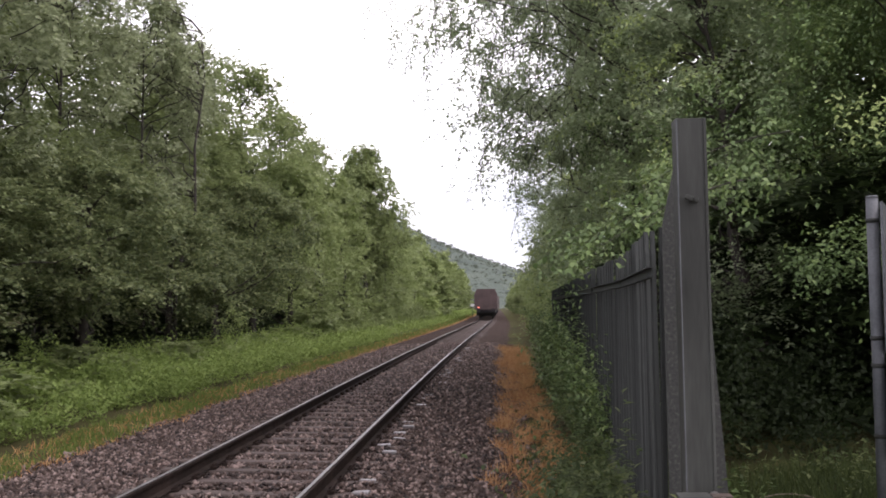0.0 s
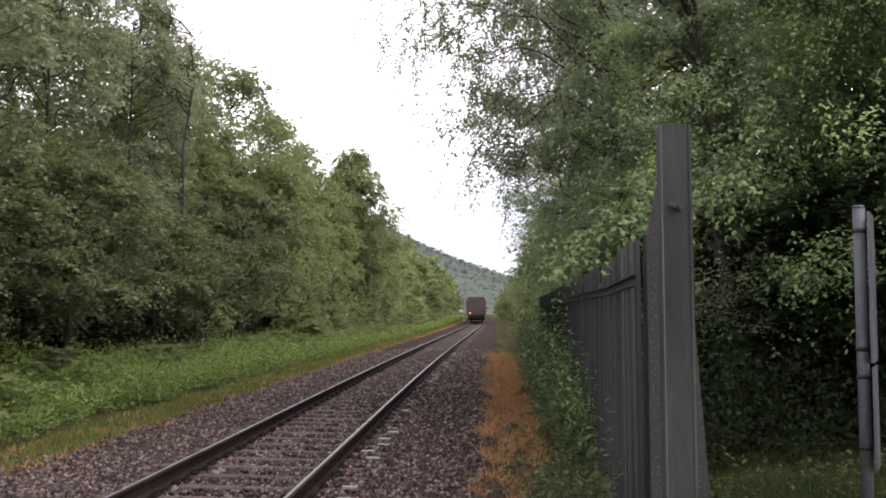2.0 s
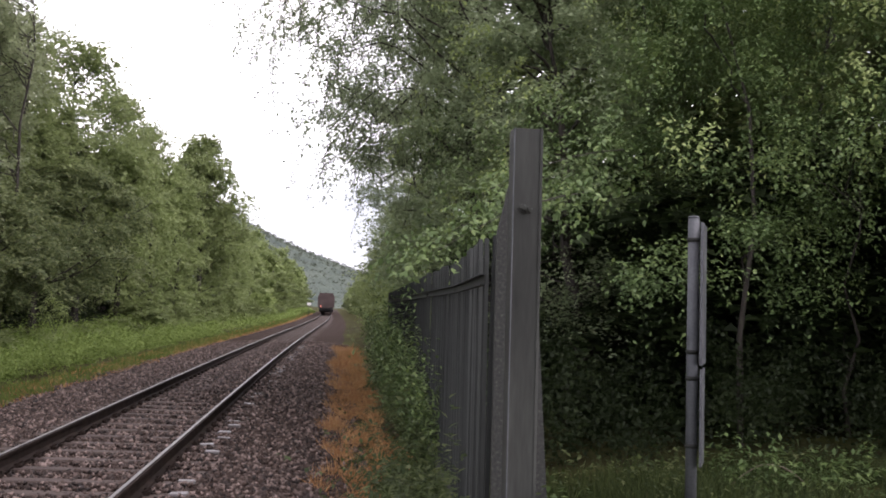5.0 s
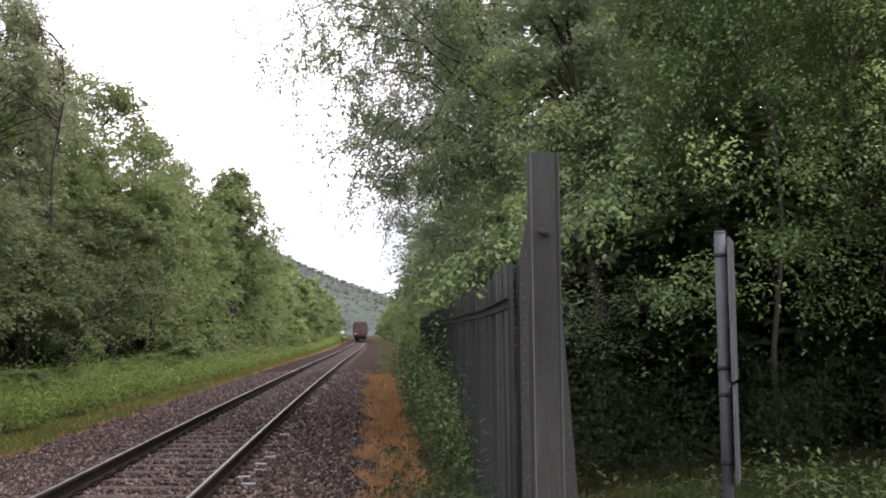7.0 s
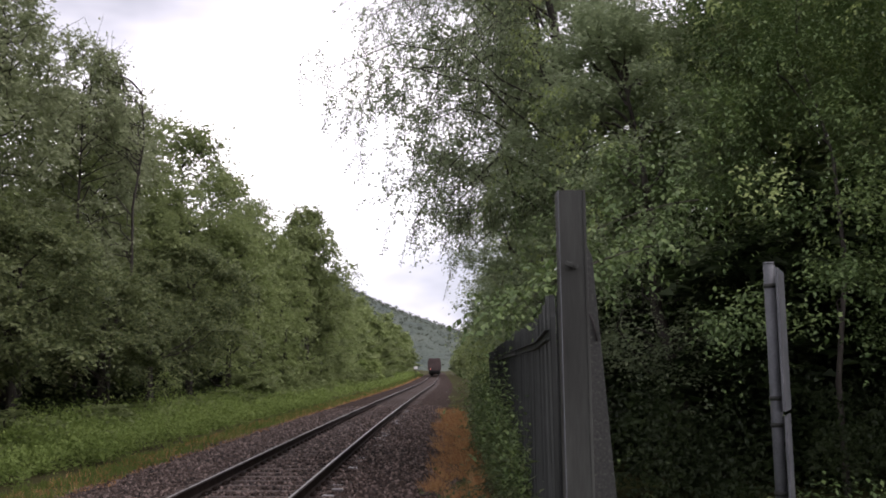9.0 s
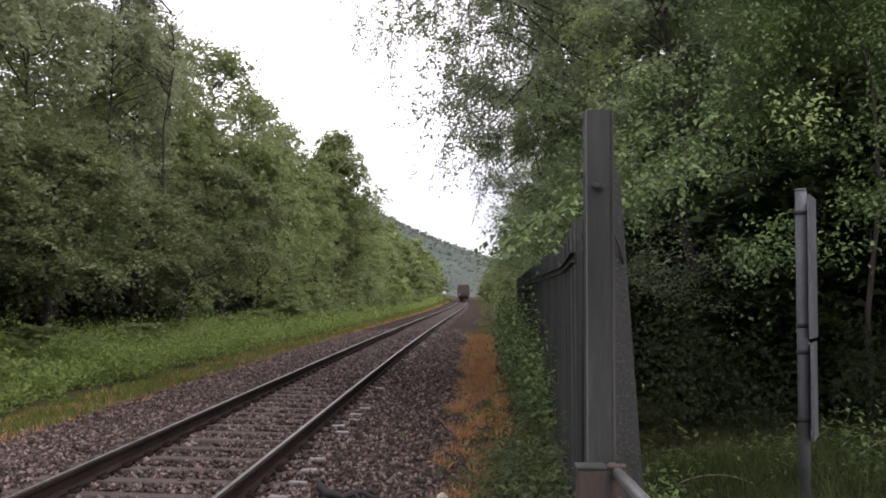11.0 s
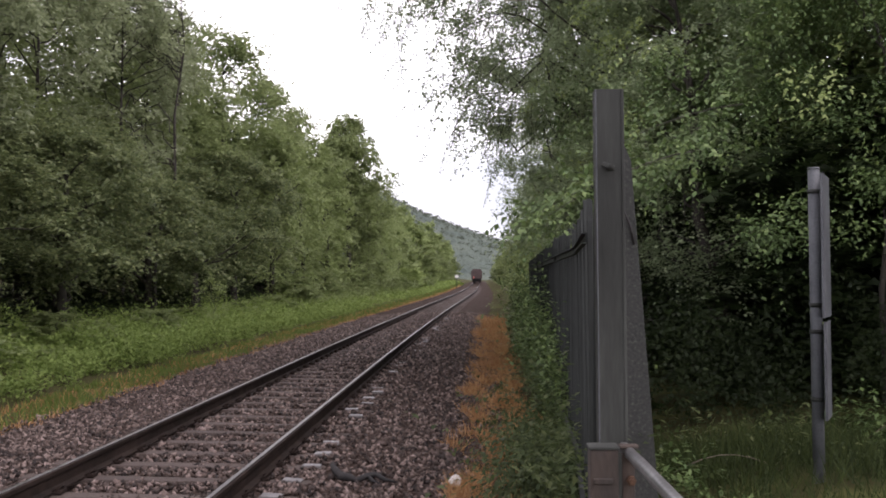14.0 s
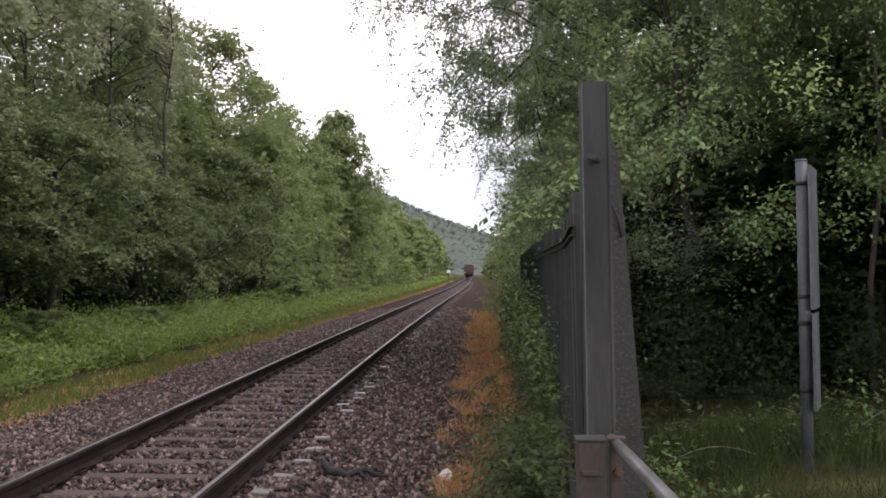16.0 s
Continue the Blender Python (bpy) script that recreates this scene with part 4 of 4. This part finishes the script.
# ---------------------------------------------------------------- undergrowth
def scatter_leaves(name, label, n, xr, yr, hfun, size, mat, seed, upright=0.0, tri=False, category="undergrowth", power=1.6, edge=0.0, aspect=0.6, patch=None, fq=1.3):
    rng = np.random.default_rng(seed)
    y = yr[0] + (yr[1] - yr[0]) * rng.random(n) ** power
    x = xr[0] + (xr[1] - xr[0]) * rng.random(n)
    P = np.zeros((n, 3))
    for i in range(n):
        xx = x[i] + edge * noise.noise((y[i] * 0.7, seed, 0)) 
        h = hfun(xx, y[i]) * (0.9 if upright else rng.random() ** 0.6)
        P[i] = (xx + bend(y[i]), y[i], land(xx + bend(y[i]), y[i]) + (0 if upright else max(0.0, h)))
    if patch is not None:
        keep = np.array([noise.noise((p[0] * fq, p[1] * fq * 0.5, seed)) > patch + (0.35 if fq < 2 else 0.14) * rng.normal() for p in P])
        P, y = P[keep], y[keep]
        n = len(P)
    ob = leaves(name, P, size * (0.6 + 0.8 * rng.random(n)) * (1 + 0.02 * (y - yr[0])), mat, rng, tri, 0.0 if upright else 0.2, upright=upright, aspect=aspect)
    return tagged(ob, label, category, kind="stuff")

def clumpy(h, f=0.8, seed=0.0):
    return lambda x, y: h * (0.25 + max(0.0, 0.75 + 1.3 * noise.noise((x * f, y * f, seed))))

def stems(name, label, n, xr, yr, hfun, per, size, mat, seed, lean=0.25, droop=0.1, power=1.6, edge=0.2, patch=None, kite=False, category="undergrowth", up=0.7, aspect=0.45):
    """Leafy stems that rise from the ground; one mesh."""
    rng = np.random.default_rng(seed)
    y = yr[0] + (yr[1] - yr[0]) * rng.random(n) ** power
    x = xr[0] + (xr[1] - xr[0]) * rng.random(n)
    A, H = [], []
    for a, b in zip(x, y):
        if patch is not None and noise.noise((a * 1.3, b * 0.6, seed)) < patch + 0.2 * rng.normal():
            continue
        a += edge * noise.noise((b * 0.7, seed, 0)) + bend(b)
        A.append((a, b, land(a, b) - 0.02))
        H.append(max(0.08, hfun(a, b)) * (0.6 + 0.5 * rng.random()))
    A, H = np.array(A), np.array(H)
    D = unit(rng.normal(size=A.shape) * lean + [0, 0, 1.0])
    P, U, V = sprays(rng, A, D, H, per, droop, up, 0.02)
    grow = np.repeat(1 + 0.012 * (A[:, 1] - yr[0]), per)
    return tagged(leaf_mesh(name, P, U, V, size * (0.6 + 0.8 * rng.random(len(P))) * grow, mat, kite, None, aspect), label, category, kind="stuff")


def build_undergrowth():
    stems("nettles", "tall nettles and leafy weeds standing in clumps on the verge", 11000, (-8.6, -5.3), (8, 60), clumpy(0.62, 0.8), 10, 0.036, M_weed, 61, lean=0.3, edge=0.3, power=1.5)
    stems("brambles", "arching broad-leaved brambles along the foot of the fence", 1250, (2.42, 2.68), (5.3, 10.5), clumpy(1.25, 1.1, 5.0), 20, 0.03, M_leaf_bramble, 62, lean=0.42, droop=0.6, edge=0.12, power=1.2, kite=True, patch=-0.25, up=0.85)
    stems("hedge_shoots", "leafy shoots pushing through and hanging over the palisade fence", 800, (2.76, 3.02), (9.8, 25), clumpy(1.9, 0.7, 8.0), 26, 0.034, M_leaf_haw, 64, lean=0.16, droop=0.2, edge=0.1, power=1.3, kite=True, up=0.8)
    stems("weeds", "fresh leafy weeds growing beside the stay plate", 70, (3.1, 3.7), (6.4, 7.6), clumpy(0.8, 1.0, 4.0), 16, 0.034, M_leaf_haw, 65, lean=0.4, droop=0.5, power=1.0, kite=True, up=0.85)
    stems("weeds", "fresh leafy weeds growing beyond the sign pole", 90, (5.2, 6.6), (8.0, 9.2), clumpy(0.85, 1.0, 9.0), 16, 0.034, M_leaf_haw, 66, lean=0.45, droop=0.5, power=1.0, kite=True, up=0.85)
    stems("weeds", "broad-leaved weeds under the hawthorn edge", 200, (3.3, 7.5), (7.8, 9.6), clumpy(0.6, 1.2, 3.0), 12, 0.032, M_leaf_bramble, 63, lean=0.5, droop=0.4, power=1.0, kite=True, patch=0.05)
    scatter_leaves("weeds", "nettles and low green weeds covering the verge", 45000, (-8.4, -5.0), (20, 260), clumpy(0.6, 0.9), 0.036, M_weed, 51, edge=0.25, tri=True, power=2.3)
    scatter_leaves("verge_grass", "short green grass along the ballast edge", 50000, (-5.0, -4.0), (7, 240), clumpy(0.1), 0.05, M_grass, 52, upright=1.2, tri=True, edge=0.2, aspect=0.25, power=2.3, patch=-0.12)
    scatter_leaves("dead_grass", "orange sprayed-off grass between ballast and verge", 26000, (-4.95, -3.75), (7, 200), clumpy(0.05), 0.04, M_dry, 53, upright=0.9, edge=0.35, aspect=0.25, power=2.2, patch=-0.1)
    scatter_leaves("dead_grass", "orange-brown dead grass strip beside the ballast", 52000, (1.7, 2.6), (5, 42), clumpy(0.08), 0.085, M_dry, 54, upright=0.5, edge=0.45, aspect=0.085, power=1.8, patch=0.12, fq=2.6)
    scatter_leaves("brambles", "low brambles climbing the foot of the fence", 3500, (2.5, 3.1), (10, 24), clumpy(0.85, 1.3, 5.0), 0.032, M_leaf_bramble, 55, edge=0.25, power=1.5, patch=-0.02)
    scatter_leaves("brambles", "brambles and nettles overgrowing the far fence", 11000, (3.2, 4.4), (22.0, 60), clumpy(1.0, 0.9, 6.0), 0.04, M_leaf_bramble, 58, edge=0.2, power=1.6)
    # Grass and weeds here take the shade-darkened green.
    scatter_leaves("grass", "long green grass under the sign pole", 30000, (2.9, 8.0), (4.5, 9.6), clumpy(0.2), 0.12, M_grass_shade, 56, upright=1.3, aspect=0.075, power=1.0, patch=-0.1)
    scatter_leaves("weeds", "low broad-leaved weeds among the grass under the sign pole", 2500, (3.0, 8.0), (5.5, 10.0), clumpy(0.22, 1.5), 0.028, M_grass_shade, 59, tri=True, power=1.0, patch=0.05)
    scatter_leaves("brambles", "brambles under the hawthorn, leaf colour darkened for shade", 40000, (3.3, 9.0), (9.7, 13.0), clumpy(1.1, 0.9, 2.0), 0.03, M_leaf_under, 57, tri=True, power=1.0, patch=0.1)
build_undergrowth()

# ---------------------------------------------------------------- litter
def build_litter():
    c = thing("plastic_cup", "crushed white plastic cup lying on the ballast edge", "litter", m=pose(1.64, 8.5, land(1.64, 8.5) + 0.05, 70, 10, 40))
    bm = bmesh.new()
    add_tube(bm, [(0, 0, 0), (0, 0, 0.05), (0, 0, 0.1)], [0.035, 0.042, 0.05], 12)
    part("cup", bm, M_litter, c)
    bm = bmesh.new()
    add_tube(bm, [(0, 0, 0.1), (0, 0, 0.11)], [0.053, 0.05], 12)
    part("rim", bm, M_litter, c)
    bm = bmesh.new()
    add_tube(bm, [(0, 0, 0.012), (0, 0, 0.05)], [0.0385, 0.0435], 12, False)
    part("sleeve", bm, M_litter_o, c, "faded orange band")
    bm = bmesh.new()
    zz = lambda x, y, d: (x, y, land(x, y) + d)
    add_tube(bm, [zz(0.62, 8.45, 0.13), zz(0.66, 8.38, 0.09), zz(0.72, 8.33, 0.05), zz(0.79, 8.31, 0.055), zz(0.86, 8.27, 0.04), zz(0.95, 8.33, 0.075), zz(1.02, 8.36, 0.085), zz(1.1, 8.3, 0.06), zz(1.2, 8.3, 0.045)], [0.02, 0.034, 0.043, 0.034, 0.024, 0.03, 0.026, 0.02, 0.008], 7)
    add_tube(bm, [zz(0.95, 8.33, 0.075), zz(1.0, 8.25, 0.05), zz(1.12, 8.2, 0.03)], [0.02, 0.016, 0.006], 6)
    tagged(part("rubber_strip", bm, M_rubber), "twisted strip of black rubber lying on the ballast", "litter")
build_litter()

def build_lineside():
    m = thing("lineside_marker", "small white marker plate on a thin post beside the track", "sign", m=pose(-2.1, 150.0, -0.3))
    bm = bmesh.new()
    add_tube(bm, [(0, 0, 0), (0, 0, 2.0)], 0.05, 8)
    part("post", bm, M_steel, m)
    bm = bmesh.new()
    add_box(bm, 0.55, 0.03, 0.4, pose(0, -0.06, 2.0), 0.01)
    part("plate", bm, M_litter, m, "white plate")
    broom = make_tree("broom_bush", "broom bush in yellow flower at the edge of the wood", 91, 2.6, 1.5, 0.1, 22, 120, 0.1, M_leaf_young, (0.4, 0.7), shape="bush", trunk=0.04, limbs=6, category="bush")
    broom.matrix_basis = scaled(-5.6, 98.0, 0, 1.0, 1.0)
    rng = np.random.default_rng(66)
    for x, y, dx, h in ((3.5, 8.05, 0.95, 0.26), (5.2, 8.4, 0.7, 0.3)):
        bm = bmesh.new()
        z = land(x, y)
        pts = [(x + dx * k, y + rng.normal() * 0.02 - 0.1 * k, z + h * math.sin(math.pi * (0.12 + 0.8 * k)) + 0.02) for k in np.linspace(0, 1, 9)]
        add_tube(bm, pts, [0.005] * 8 + [0.002], 5)
        tagged(part("bramble_stem", bm, M_twig), "bare arching bramble stem above the grass", "plant", "bramble stems")
    sap = make_tree("sapling", "small fresh-green sapling standing in the verge weeds", 93, 1.75, 0.4, 0.2, 16, 90, 0.035, M_leaf_bright, (0.12, 0.25), trunk=0.015, limbs=8, category="tree")
    sap.matrix_basis = scaled(-6.2, 28.8, 0, 1.0, 1.0)
build_lineside()

# ---------------------------------------------------------------- the train
def build_train():
    t = thing("freight_train", "brown box-bodied freight wagons running away along the track", "train")
    for k in range(4):
        y0 = k * 14.2
        w = new("wagon")
        w.parent = t
        w.matrix_basis = pose(0, y0, 0)
        bm = bmesh.new()
        add_prism(bm, [(-1.3, 1.15), (1.3, 1.15), (1.35, 1.3), (1.35, 2.9), (1.05, 3.55), (-1.05, 3.55), (-1.35, 2.9), (-1.35, 1.3)], 13.4)
        part("body", bm, M_wagon, w)
        bm = bmesh.new()
        add_box(bm, 2.2, 13.0, 0.5, pose(0, 6.7, 0.95), 0.05)
        for a in (-0.85, 0.85):
            add_tube(bm, [(a, 0.0, 1.05), (a, -0.45, 1.05)], 0.1, 8)
            add_tube(bm, [(a, -0.45, 1.05), (a, -0.5, 1.05)], 0.22, 10)
        part("underframe", bm, M_under, w)
        for yb in (1.6, 3.4, 10.0, 11.8):
            bm = bmesh.new()
            for a in (-0.75, 0.75):
                add_tube(bm, [(a - 0.065, yb, 0.46), (a + 0.065, yb, 0.46)], 0.45, 18)
            add_tube(bm, [(-0.9, yb, 0.46), (0.9, yb, 0.46)], 0.08, 8)
            add_box(bm, 2.3, 0.5, 0.35, pose(0, yb, 0.6), 0.03)
            part("wheelset", bm, M_under, w)
    bm = bmesh.new()
    add_box(bm, 0.2, 0.14, 0.3, pose(-0.85, -0.1, 1.35), 0.02)
    part("lamp_case", bm, M_under, t)
    bm = bmesh.new()
    add_tube(bm, [(-0.85, -0.175, 1.38), (-0.85, -0.19, 1.38)], 0.09, 12)
    part("tail_lamp", bm, M_tail, t, "lit red tail lamp")
    return t
train = build_train()


def motions():
    rows = []
    for s in np.arange(0, 16.01, 1.0):
        y = 113.0 + 9.0 * s
        a = math.degrees(math.atan((bend(y + 1) - bend(y - 1)) / 2))
        rows.append((float(s), pose(-0.752 + bend(y), y, 0.01, 0, 0, -a)))
    walk(train, rows)


motions()
